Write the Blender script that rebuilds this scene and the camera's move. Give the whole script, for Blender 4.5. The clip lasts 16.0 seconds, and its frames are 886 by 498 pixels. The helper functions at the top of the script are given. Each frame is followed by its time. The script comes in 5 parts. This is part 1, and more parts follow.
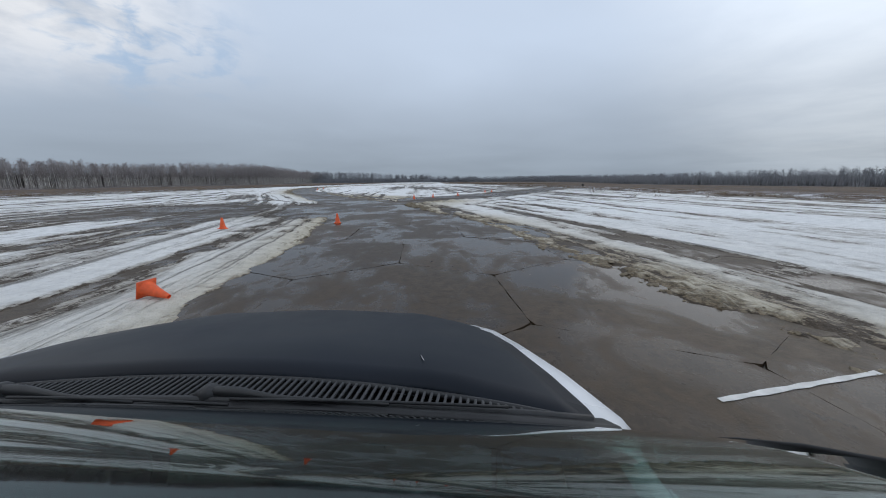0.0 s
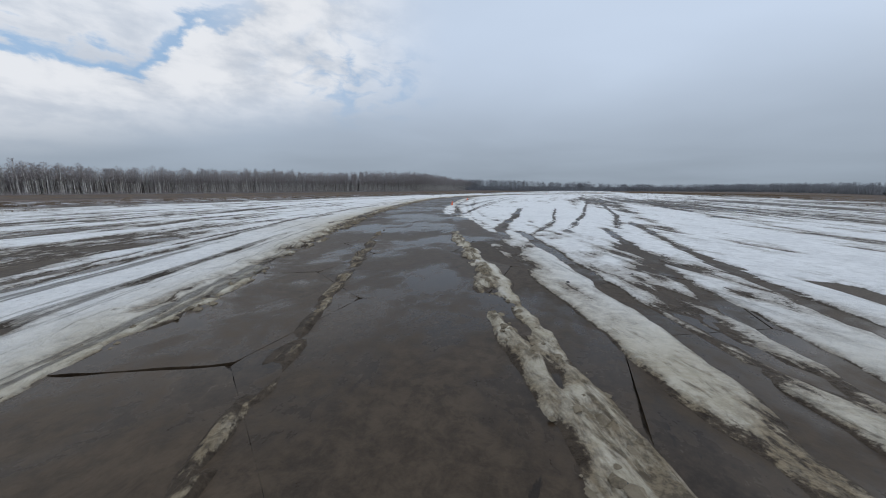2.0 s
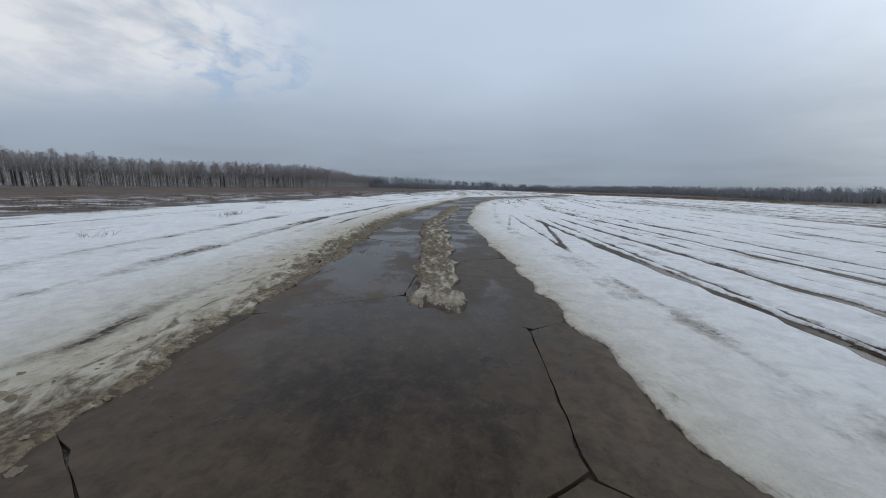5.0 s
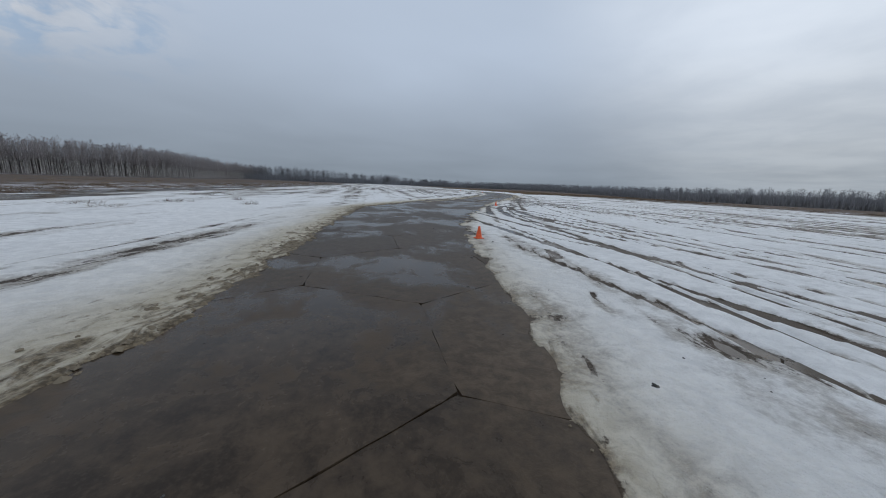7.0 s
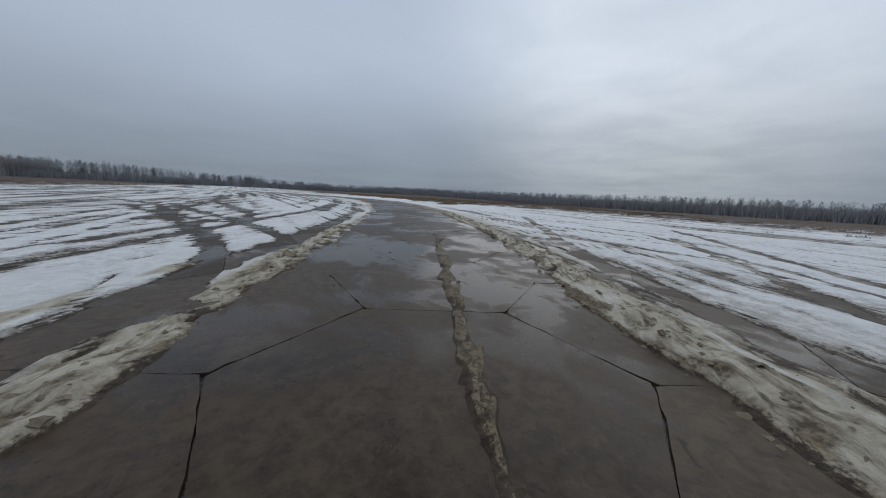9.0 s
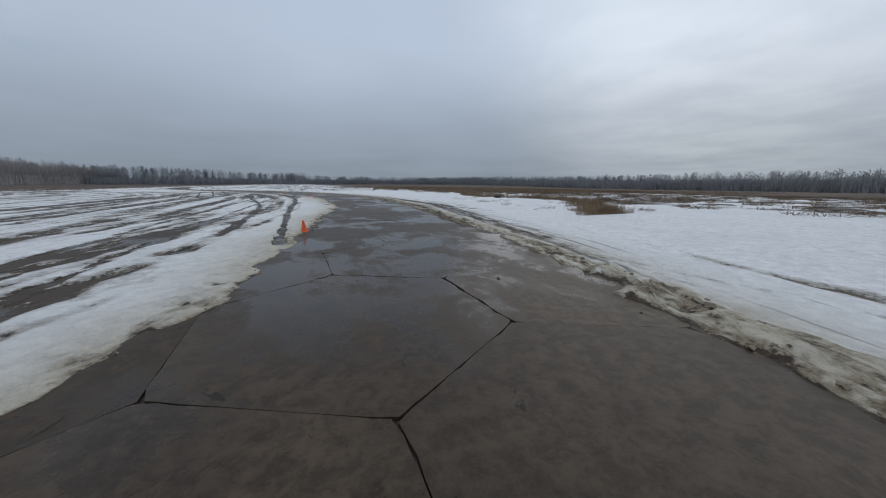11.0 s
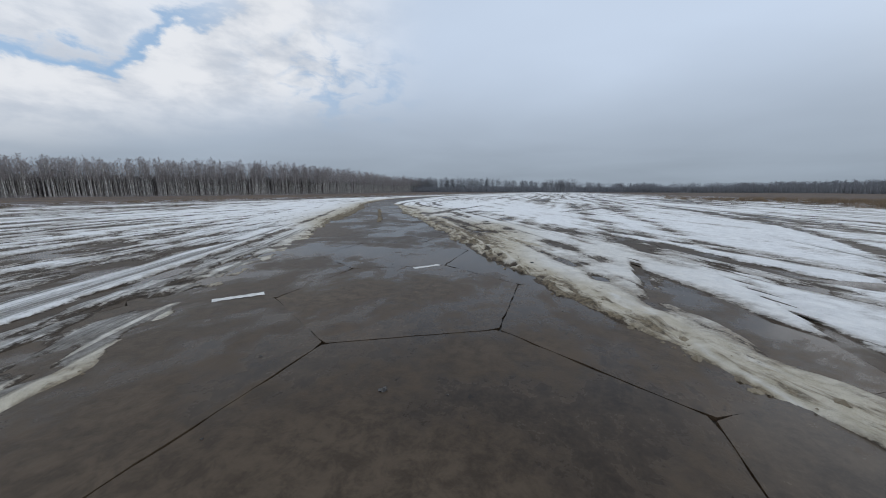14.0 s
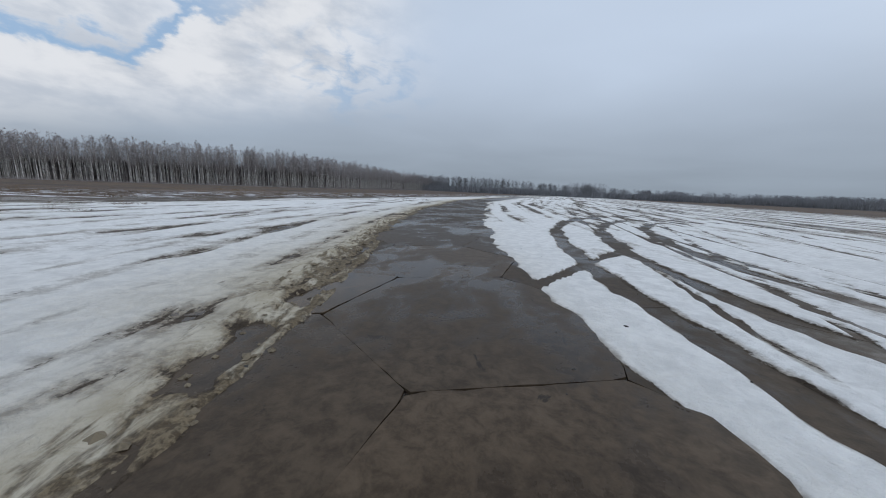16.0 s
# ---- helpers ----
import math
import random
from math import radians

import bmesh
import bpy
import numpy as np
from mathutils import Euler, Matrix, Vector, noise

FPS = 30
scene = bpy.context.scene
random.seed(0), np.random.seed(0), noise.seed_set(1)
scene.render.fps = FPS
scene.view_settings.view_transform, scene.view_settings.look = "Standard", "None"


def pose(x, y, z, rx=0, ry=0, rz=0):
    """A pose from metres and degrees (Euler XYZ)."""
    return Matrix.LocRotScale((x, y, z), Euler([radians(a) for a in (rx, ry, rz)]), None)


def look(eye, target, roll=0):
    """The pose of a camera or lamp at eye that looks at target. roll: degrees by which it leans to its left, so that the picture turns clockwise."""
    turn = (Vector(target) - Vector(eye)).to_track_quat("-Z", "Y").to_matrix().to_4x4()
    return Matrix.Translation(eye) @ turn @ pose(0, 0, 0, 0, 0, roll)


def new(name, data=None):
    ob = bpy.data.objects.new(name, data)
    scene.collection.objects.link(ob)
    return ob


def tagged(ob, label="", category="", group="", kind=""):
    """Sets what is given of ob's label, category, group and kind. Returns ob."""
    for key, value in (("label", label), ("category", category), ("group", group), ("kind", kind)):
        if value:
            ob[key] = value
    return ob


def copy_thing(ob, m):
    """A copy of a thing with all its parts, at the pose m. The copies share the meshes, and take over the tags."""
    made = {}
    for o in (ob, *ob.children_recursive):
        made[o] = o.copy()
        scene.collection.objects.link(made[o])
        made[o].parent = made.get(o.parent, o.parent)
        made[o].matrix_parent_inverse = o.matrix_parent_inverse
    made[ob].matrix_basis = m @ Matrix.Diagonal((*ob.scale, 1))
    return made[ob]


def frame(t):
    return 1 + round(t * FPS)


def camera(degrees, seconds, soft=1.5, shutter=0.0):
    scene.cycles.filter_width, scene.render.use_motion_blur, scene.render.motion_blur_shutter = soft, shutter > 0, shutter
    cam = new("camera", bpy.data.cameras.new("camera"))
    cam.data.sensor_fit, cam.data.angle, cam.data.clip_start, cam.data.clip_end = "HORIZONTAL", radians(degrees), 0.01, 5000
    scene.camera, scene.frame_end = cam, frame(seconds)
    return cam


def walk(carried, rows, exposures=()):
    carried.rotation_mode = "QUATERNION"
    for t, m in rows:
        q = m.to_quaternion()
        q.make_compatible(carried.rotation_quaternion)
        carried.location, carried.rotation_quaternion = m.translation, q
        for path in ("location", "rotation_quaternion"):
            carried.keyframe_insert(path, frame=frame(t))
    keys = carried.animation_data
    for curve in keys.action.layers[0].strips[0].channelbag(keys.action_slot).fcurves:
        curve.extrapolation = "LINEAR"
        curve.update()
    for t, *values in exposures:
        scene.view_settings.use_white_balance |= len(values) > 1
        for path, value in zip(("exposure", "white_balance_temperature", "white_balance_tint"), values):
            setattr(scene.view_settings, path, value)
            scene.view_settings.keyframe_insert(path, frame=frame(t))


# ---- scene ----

# ---- camera and its way ----
cam = camera(108.0, 16.0, soft=1.0)
EYE = 1.4
ROWS = [  # seconds, x, y, yaw, pitch, roll
    (0, 0.00, 0.00, -3.70, -11.83, -0.38),
    (0.3, -0.28, 4.81, -0.58, -11.57, -0.14),
    (0.5, -0.67, 8.15, 1.48, -11.64, 0.48),
    (1, -2.10, 17.48, 10.31, -11.68, 1.03),
    (1.5, -4.80, 24.89, 19.90, -10.77, 1.29),
    (2, -8.43, 32.53, 21.83, -10.45, 0.24),
    (2.5, -12.33, 40.37, 21.87, -10.03, 0.69),
    (3, -16.21, 48.57, 19.73, -10.18, 1.23),
    (3.3, -18.33, 54.01, 17.75, -10.20, 1.45),
    (3.5, -19.60, 57.99, 15.96, -10.46, 1.86),
    (3.7, -20.77, 61.80, 14.78, -9.97, 1.58),
    (5.8, -27.77, 98.38, -2.59, -10.93, 2.48),
    (6, -27.66, 101.91, -4.29, -10.86, 2.78),
    (6.5, -27.42, 110.97, -7.49, -10.58, 2.60),
    (7, -26.50, 120.54, -12.75, -11.05, 2.27),
    (7.5, -24.47, 131.46, -20.20, -10.66, 3.32),
    (7.8, -22.18, 138.34, -23.88, -10.23, 3.85),
    (8, -20.31, 142.85, -26.28, -9.57, 4.59),
    (8.5, -16.26, 152.07, -30.50, -9.64, 3.58),
    (9, -12.14, 160.36, -32.42, -9.43, 2.69),
    (9.2, -10.47, 163.55, -32.95, -9.43, 2.47),
    (11.3, 3.64, 197.89, -21.52, -11.57, -0.02),
    (11.5, 4.58, 201.58, -18.85, -11.26, 0.27),
    (12, 6.37, 212.98, -11.67, -11.12, 0.22),
    (12.5, 6.27, 225.25, -4.70, -11.05, -0.12),
    (13, 5.32, 234.82, 4.46, -10.66, -0.24),
    (13.5, 3.23, 243.58, 12.88, -10.48, -0.10),
    (14, 0.08, 251.81, 19.60, -10.14, 0.02),
    (14.5, -3.85, 259.70, 24.11, -9.68, 0.77),
    (15, -8.28, 267.44, 26.26, -9.53, 1.31),
    (15.5, -13.01, 275.35, 24.70, -9.79, 1.86),
    (16, -19.01, 283.42, 20.50, -10.31, 2.51),
]


def carried_pose(x, y, yaw, pitch, roll):
    way = Vector((-math.sin(radians(yaw)) * math.cos(radians(pitch)),
                  math.cos(radians(yaw)) * math.cos(radians(pitch)), math.sin(radians(pitch))))
    eye = Vector((x, y, EYE))
    return look(eye, eye + way, roll)


walk(cam, [(t, carried_pose(x, y, a, b, c)) for t, x, y, a, b, c in ROWS],
     exposures=[(0.0, 0.0), (2.0, -0.02), (3.5, -0.08), (6.0, -0.2), (7.5, -0.36), (9.0, -0.38), (11.5, -0.22), (13.0, -0.02), (14.5, -0.03), (16.0, -0.1)])

# ---- sky and sun ----
SUN_TURN, SUN_HIGH = radians(64), radians(23)      # to the right of the runway's axis, behind cloud


class Tree:
    """A node tree with short calls."""

    def __init__(self, tree):
        self.t = tree
        tree.nodes.clear()

    def put(self, kind, ins=None, **props):
        n = self.t.nodes.new(kind)
        for key, value in props.items():
            setattr(n, key, value)
        for key, value in (ins or {}).items():
            if isinstance(value, bpy.types.NodeSocket):
                self.t.links.new(value, n.inputs[key])
            else:
                n.inputs[key].default_value = value
        return n

    def maths(self, op, a, b=0.0, clamp=False):
        return self.put("ShaderNodeMath", {0: a, 1: b}, operation=op, use_clamp=clamp).outputs[0]

    def mix(self, fac, a, b):
        n = self.put("ShaderNodeMix", {0: fac, 6: a, 7: b}, data_type="RGBA")
        return n.outputs[2]

    def ramp(self, fac, lo, hi, a=0.0, b=1.0, smooth=True):
        n = self.put("ShaderNodeMapRange", {0: fac, 1: lo, 2: hi, 3: a, 4: b})
        n.interpolation_type = "SMOOTHSTEP" if smooth else "LINEAR"
        return n.outputs[0]

    def noise(self, vec, scale, detail=4.0, rough=0.55, distort=0.0):
        return self.put("ShaderNodeTexNoise", {"Vector": vec, "Scale": scale, "Detail": detail, "Roughness": rough,
                                               "Distortion": distort}).outputs[0]

    def stretch(self, vec, scale):
        return self.put("ShaderNodeMapping", {"Vector": vec, "Scale": scale}).outputs[0]


def rgb(r, g, b):
    return (r, g, b, 1.0)


def build_sky():
    world = bpy.data.worlds.new("sky")
    scene.world = world
    world.use_nodes = True
    n = Tree(world.node_tree)
    way = n.put("ShaderNodeTexCoord").outputs["Generated"]
    sky = n.put("ShaderNodeTexSky", sky_type="NISHITA", sun_disc=False, sun_elevation=SUN_HIGH, sun_rotation=SUN_TURN,
                air_density=1.0, dust_density=0.6, ozone_density=1.5)
    blue = n.put("ShaderNodeVectorMath", {0: sky.outputs[0], "Scale": 0.11}, operation="SCALE").outputs[0]
    sep = n.put("ShaderNodeSeparateXYZ", {0: way})
    x, y, z = sep.outputs
    # the cloud layer, seen in perspective
    up = n.maths("ADD", n.maths("MAXIMUM", z, 0.0), 0.10)
    flat = n.put("ShaderNodeCombineXYZ", {0: n.maths("DIVIDE", x, up), 1: n.maths("DIVIDE", y, up), 2: 0.0}).outputs[0]
    big = n.noise(flat, 0.50, 4.0, 0.5, 0.3)
    fine = n.noise(flat, 1.9, 5.0, 0.55, 0.3)
    soft = n.noise(flat, 0.16, 3.0, 0.5)
    # broken cloud in one part of the sky, the sun's glow in another
    def towards(turn, high):
        v = (math.sin(turn) * math.cos(high), math.cos(turn) * math.cos(high), math.sin(high))
        return n.put("ShaderNodeVectorMath", {0: way, 1: v}, operation="DOT_PRODUCT").outputs["Value"]
    turn = n.maths("ARCTAN2", x, y)
    high = n.maths("ARCSINE", z)
    dome = n.put("ShaderNodeCombineXYZ", {0: turn, 1: n.maths("MULTIPLY", high, 2.0), 2: 0.0}).outputs[0]
    puff = n.noise(dome, 8.5, 6.0, 0.56, 0.15)
    sway = n.noise(dome, 3.4, 3.0, 0.5)
    rag = n.maths("ADD", n.maths("MULTIPLY", big, 0.5), n.maths("MULTIPLY", fine, 0.5))
    side = n.maths("MULTIPLY", n.ramp(turn, -0.34, -0.78), n.ramp(turn, -3.0, -2.0))
    # the blue slit climbs across the bank; a few specks open beyond it
    line = n.maths("ADD", n.ramp(turn, -1.40, -1.08, 0.215, 0.272, False), n.ramp(turn, -1.08, -0.80, 0.0, 0.19, False))
    edge = n.maths("SUBTRACT", high, n.maths("ADD", line, n.maths("MULTIPLY", n.maths("SUBTRACT", sway, 0.5), 0.10)))
    edge = n.maths("ADD", edge, n.maths("MULTIPLY", n.maths("SUBTRACT", puff, 0.5), -0.20))
    slit = n.maths("MULTIPLY", n.ramp(edge, -0.020, 0.006), n.ramp(edge, 0.040, 0.010))
    gap = n.maths("MULTIPLY", n.maths("MULTIPLY", slit, n.ramp(turn, -0.78, -1.02, 0.0, 1.0)), n.ramp(turn, -2.2, -1.5))
    speck = n.put("ShaderNodeVectorMath", {0: dome, 1: (-0.64, 0.60, 0.0)}, operation="DISTANCE").outputs["Value"]
    speck = n.maths("MULTIPLY", n.ramp(speck, 0.30, 0.05), n.ramp(n.noise(dome, 13.0, 4.0, 0.55, 0.4), 0.46, 0.68, 0.0, 0.75))
    gap = n.maths("MAXIMUM", gap, speck)
    # cloud brightness: greyer towards the horizon
    low = n.ramp(z, -0.02, 0.40)
    grey = n.mix(low, rgb(0.290, 0.345, 0.412), rgb(0.590, 0.695, 0.855))
    mottle = n.ramp(n.maths("ADD", n.maths("MULTIPLY", soft, 0.6), n.maths("MULTIPLY", big, 0.4)), 0.3, 0.7, 0.90, 1.10)
    grey = n.put("ShaderNodeVectorMath", {0: grey, "Scale": mottle}, operation="SCALE").outputs[0]
    white = n.mix(n.ramp(puff, 0.30, 0.64), rgb(0.560, 0.610, 0.69), rgb(0.795, 0.82, 0.865))
    foot = n.maths("SUBTRACT", high, n.ramp(turn, -1.40, -0.50, 0.085, 0.275, False))
    over = n.ramp(turn, -0.84, -1.10, 0.20, 0.85)
    bank = n.maths("MULTIPLY", n.ramp(foot, -0.075, 0.075), n.mix(n.ramp(edge, -0.01, 0.06), rgb(1, 1, 1), over))
    sheet = n.mix(n.maths("MULTIPLY", side, bank), grey, white)
    glow = n.ramp(towards(SUN_TURN, radians(25)), 0.74, 1.0)
    glow = n.maths("MULTIPLY", n.maths("POWER", glow, 2.2), n.ramp(rag, 0.3, 0.65, 0.6, 1.0))
    sheet = n.put("ShaderNodeVectorMath", {0: sheet, 1: n.put("ShaderNodeVectorMath", {0: (0.34, 0.33, 0.30), "Scale": glow},
                  operation="SCALE").outputs[0]}, operation="ADD").outputs[0]
    clear = n.mix(0.72, blue, rgb(0.26, 0.47, 0.76))
    out = n.mix(n.maths("MULTIPLY", gap, 0.80), sheet, clear)
    bg = n.put("ShaderNodeBackground", {"Color": out, "Strength": 1.0})
    n.put("ShaderNodeOutputWorld", {"Surface": bg.outputs[0]})


build_sky()
lamp = bpy.data.lights.new("sun", "SUN")
lamp.energy, lamp.angle, lamp.color = 0.5, radians(70), (1.0, 0.95, 0.88)
sun = new("sun", lamp)
sun.matrix_world = look((math.sin(SUN_TURN) * 60, math.cos(SUN_TURN) * 60, 60 * math.tan(SUN_HIGH)), (0, 0, 0))


# ---- materials ----
def material(name):
    m = bpy.data.materials.new(name)
    m.use_nodes = True
    return m, Tree(m.node_tree)


def finish(n, colour, rough, bump=None, strength=0.4, distance=0.02, metal=0.0, more=None):
    ins = {"Base Color": colour, "Roughness": rough, "Metallic": metal, **(more or {})}
    if bump is not None:
        ins["Normal"] = n.put("ShaderNodeBump", {"Strength": strength, "Distance": distance, "Height": bump}).outputs[0]
    b = n.put("ShaderNodeBsdfPrincipled", ins)
    n.put("ShaderNodeOutputMaterial", {"Surface": b.outputs[0]})


def plain(name, colour, rough, grain=30.0, change=0.25, metal=0.0, bump=0.15, gloss=0.5):
    """Paint, rubber, plastic, metal: one colour with grain and wear at two scales."""
    m, n = material(name)
    p = n.put("ShaderNodeTexCoord").outputs["Object"]
    a = n.maths("ADD", n.maths("MULTIPLY", n.noise(p, grain, 5.0), 0.6), n.maths("MULTIPLY", n.noise(p, grain * 0.12, 3.0), 0.4))
    c = n.mix(n.ramp(a, 0.3, 0.7), rgb(*[v * (1 - change) for v in colour]), rgb(*[min(1, v * (1 + change)) for v in colour]))
    finish(n, c, n.ramp(a, 0.3, 0.7, max(0.02, rough - 0.08), rough + 0.1), a, bump, 0.003, metal, {"Specular IOR Level": gloss})
    return m


def place(n):
    return n.put("ShaderNodeNewGeometry").outputs["Position"]


def wet_concrete(name, matt):
    """Old runway slabs under a film of meltwater and silt; matt where slush has dried to a crust."""
    m, n = material(name)
    p = place(n)
    own = n.put("ShaderNodeObjectInfo").outputs["Random"]
    big = n.noise(p, 0.30, 4.0, 0.6, 0.4)
    mid = n.noise(n.stretch(p, (1.25, 0.75, 1.0)), 1.1, 6.0, 0.65, 0.5)
    fine = n.noise(p, 30.0, 5.0, 0.75)
    grit = n.noise(p, 6.5, 6.0, 0.72, 0.3)
    silt = n.ramp(n.maths("ADD", n.maths("MULTIPLY", mid, 0.6), n.maths("MULTIPLY", grit, 0.4)), 0.40, 0.62)
    c = n.mix(silt, rgb(0.026, 0.0165, 0.0095), rgb(0.084, 0.058, 0.036))
    c = n.mix(n.ramp(big, 0.40, 0.66), c, n.mix(n.ramp(grit, 0.35, 0.65), rgb(0.054, 0.037, 0.023), rgb(0.110, 0.079, 0.052)))
    c = n.mix(n.maths("MULTIPLY", n.ramp(fine, 0.45, 0.75), 0.40), c, rgb(0.098, 0.074, 0.050))
    c = n.mix(n.maths("MULTIPLY", own, 0.30), c, rgb(0.020, 0.017, 0.014))
    spot = n.ramp(n.noise(n.stretch(p, (1.5, 0.8, 1.0)), 2.0, 5.0, 0.65, 0.8), 0.655, 0.70)
    c = n.mix(n.maths("MULTIPLY", spot, 0.75), c, rgb(0.014, 0.011, 0.009))
    # standing water lies in the dips: smooth there, matt silt between
    water = n.ramp(n.maths("ADD", n.maths("MULTIPLY", big, 0.55), n.maths("ADD", n.maths("MULTIPLY", mid, 0.33), n.maths("MULTIPLY", grit, 0.12))), 0.550, 0.42)
    rough = n.maths("ADD", n.ramp(water, 0.0, 1.0, 0.44 + matt, 0.06 + matt * 1.2), n.maths("MULTIPLY", fine, 0.10))
    relief = n.maths("ADD", n.maths("MULTIPLY", fine, 0.4), n.maths("ADD", n.maths("MULTIPLY", grit, 0.6), n.maths("MULTIPLY", mid, 0.5)))
    finish(n, c, rough, relief, n.ramp(water, 0.0, 1.0, 0.42, 0.10), 0.014, more={"Specular IOR Level": 0.17})
    return m


def earth():
    """Meadow ground: dead grass, wet soil and rests of snow; silt and tar under the slabs."""
    m, n = material("meadow_ground")
    p = place(n)
    far = n.put("ShaderNodeAttribute", attribute_name="meadow").outputs["Fac"]
    a = n.noise(p, 0.05, 5.0, 0.6)
    b = n.noise(n.stretch(p, (0.5, 1.0, 1.0)), 0.55, 6.0, 0.65, 0.3)
    f = n.noise(p, 9.0, 4.0, 0.7)
    grass = n.mix(n.ramp(b, 0.3, 0.7), rgb(0.066, 0.042, 0.028), rgb(0.135, 0.088, 0.055))
    grass = n.mix(n.ramp(a, 0.35, 0.65), grass, rgb(0.062, 0.044, 0.034))
    grass = n.mix(n.maths("MULTIPLY", n.ramp(f, 0.45, 0.8), 0.4), grass, rgb(0.17, 0.115, 0.07))
    snow_rest = n.maths("MULTIPLY", n.ramp(n.maths("ADD", n.maths("MULTIPLY", b, 0.7), n.maths("MULTIPLY", f, 0.3)), 0.51, 0.56),
                        n.put("ShaderNodeAttribute", attribute_name="rest").outputs["Fac"])
    grass = n.mix(snow_rest, grass, rgb(0.72, 0.74, 0.77))
    soil = n.mix(n.ramp(b, 0.35, 0.65), rgb(0.030, 0.023, 0.017), rgb(0.060, 0.046, 0.033))
    finish(n, n.mix(far, soil, grass), n.ramp(far, 0.0, 1.0, 0.35, 0.95), n.maths("ADD", b, f), 0.6, 0.06)
    return m


def snow():
    """Thawing snow: clean and granular, dirty by the lanes, grey slush where it is thin and driven over."""
    m, n = material("thawing_snow")
    p = place(n)
    dirt = n.put("ShaderNodeAttribute", attribute_name="dirt").outputs["Fac"]
    thin = n.put("ShaderNodeAttribute", attribute_name="thin").outputs["Fac"]
    deep = n.put("ShaderNodeAttribute", attribute_name="deep").outputs["Fac"]
    lane = n.put("ShaderNodeAttribute", attribute_name="lane", attribute_type="GEOMETRY").outputs["Vector"]
    grit = n.noise(p, 55.0, 3.0, 0.7)
    fine = n.noise(p, 17.0, 5.0, 0.72)
    mid = n.noise(p, 4.2, 6.0, 0.68, 0.5)
    big = n.noise(p, 0.45, 5.0, 0.6)
    streak = n.noise(n.stretch(lane, (3.4, 0.07, 1.0)), 1.0, 8.0, 0.72, 0.2)
    streak2 = n.noise(n.stretch(p, (2.6, 0.045, 1.0)), 1.0, 8.0, 0.72, 0.2)
    white = n.mix(n.ramp(mid, 0.3, 0.7), rgb(0.715, 0.715, 0.705), rgb(0.90, 0.90, 0.89))
    white = n.mix(n.maths("MULTIPLY", n.ramp(big, 0.45, 0.7), 0.28), white, rgb(0.605, 0.61, 0.608))
    white = n.mix(n.maths("MULTIPLY", n.ramp(grit, 0.64, 0.80), n.ramp(thin, 0.0, 0.5, 0.08, 0.5)), white, rgb(0.40, 0.375, 0.34))
    pit = n.ramp(n.noise(n.stretch(lane, (9.0, 3.5, 1.0)), 1.0, 6.0, 0.75), 0.56, 0.70)
    white = n.mix(n.maths("MULTIPLY", pit, n.ramp(thin, 0.05, 0.45, 0.12, 0.75)), white, rgb(0.36, 0.345, 0.32))
    # dirt: a yellow-grey stain, then brown clumps and smears drawn out along the lane
    rough_mix = n.maths("ADD", n.maths("MULTIPLY", mid, 0.5), n.maths("MULTIPLY", fine, 0.5))
    smear = n.noise(n.stretch(lane, (6.5, 2.6, 1.0)), 1.0, 6.0, 0.68, 0.4)
    stain = n.maths("ADD", dirt, n.maths("MULTIPLY", n.maths("SUBTRACT", rough_mix, 0.5), 0.45))
    c = n.mix(n.ramp(stain, 0.05, 0.62), white, n.mix(n.ramp(mid, 0.35, 0.65), rgb(0.44, 0.388, 0.290), rgb(0.58, 0.53, 0.43)))
    spoil = n.ramp(n.maths("ADD", n.maths("MULTIPLY", dirt, 0.62), n.maths("MULTIPLY", smear, 1.1)), 0.88, 1.12)
    c = n.mix(n.maths("MULTIPLY", spoil, 0.92), c, n.mix(n.ramp(fine, 0.42, 0.60), rgb(0.066, 0.048, 0.029), rgb(0.20, 0.155, 0.098)))
    # slush: grey and wet where little snow is left, and in driven streaks
    depth = n.maths("ADD", deep, n.maths("MULTIPLY", n.maths("SUBTRACT", rough_mix, 0.5), 1.1))
    wet = n.ramp(depth, 0.44, 0.0)
    off = n.maths("ABSOLUTE", n.put("ShaderNodeSeparateXYZ", {0: lane}).outputs[0])
    streak = n.maths("ADD", streak, n.ramp(off, 6.0, 12.0, 0.0, 0.25))
    streak2 = n.maths("ADD", streak2, n.ramp(off, 12.0, 6.0, 0.0, 0.25))
    driven = n.maths("MAXIMUM", n.ramp(n.maths("SUBTRACT", n.maths("MULTIPLY", thin, 0.30), n.maths("SUBTRACT", streak, 0.42)), 0.07, 0.17),
                     n.ramp(n.maths("SUBTRACT", n.maths("MULTIPLY", thin, 0.30), n.maths("SUBTRACT", streak2, 0.42)), 0.06, 0.16))
    driven = n.maths("MULTIPLY", n.maths("MULTIPLY", driven, n.ramp(thin, 0.03, 0.22)), n.ramp(mid, 0.25, 0.5, 0.45, 0.95))
    slush = n.mix(n.ramp(fine, 0.34, 0.66), rgb(0.17, 0.140, 0.105), rgb(0.40, 0.358, 0.30))
    slush = n.mix(n.ramp(dirt, 0.15, 0.6), slush, n.mix(n.ramp(fine, 0.40, 0.62), rgb(0.095, 0.068, 0.040), rgb(0.27, 0.212, 0.135)))
    c = n.mix(n.maths("MULTIPLY", wet, n.ramp(fine, 0.3, 0.6, 0.6, 0.95)), c, slush)
    c = n.mix(driven, c, n.mix(n.ramp(rough_mix, 0.36, 0.64), rgb(0.115, 0.103, 0.09), rgb(0.33, 0.312, 0.285)))
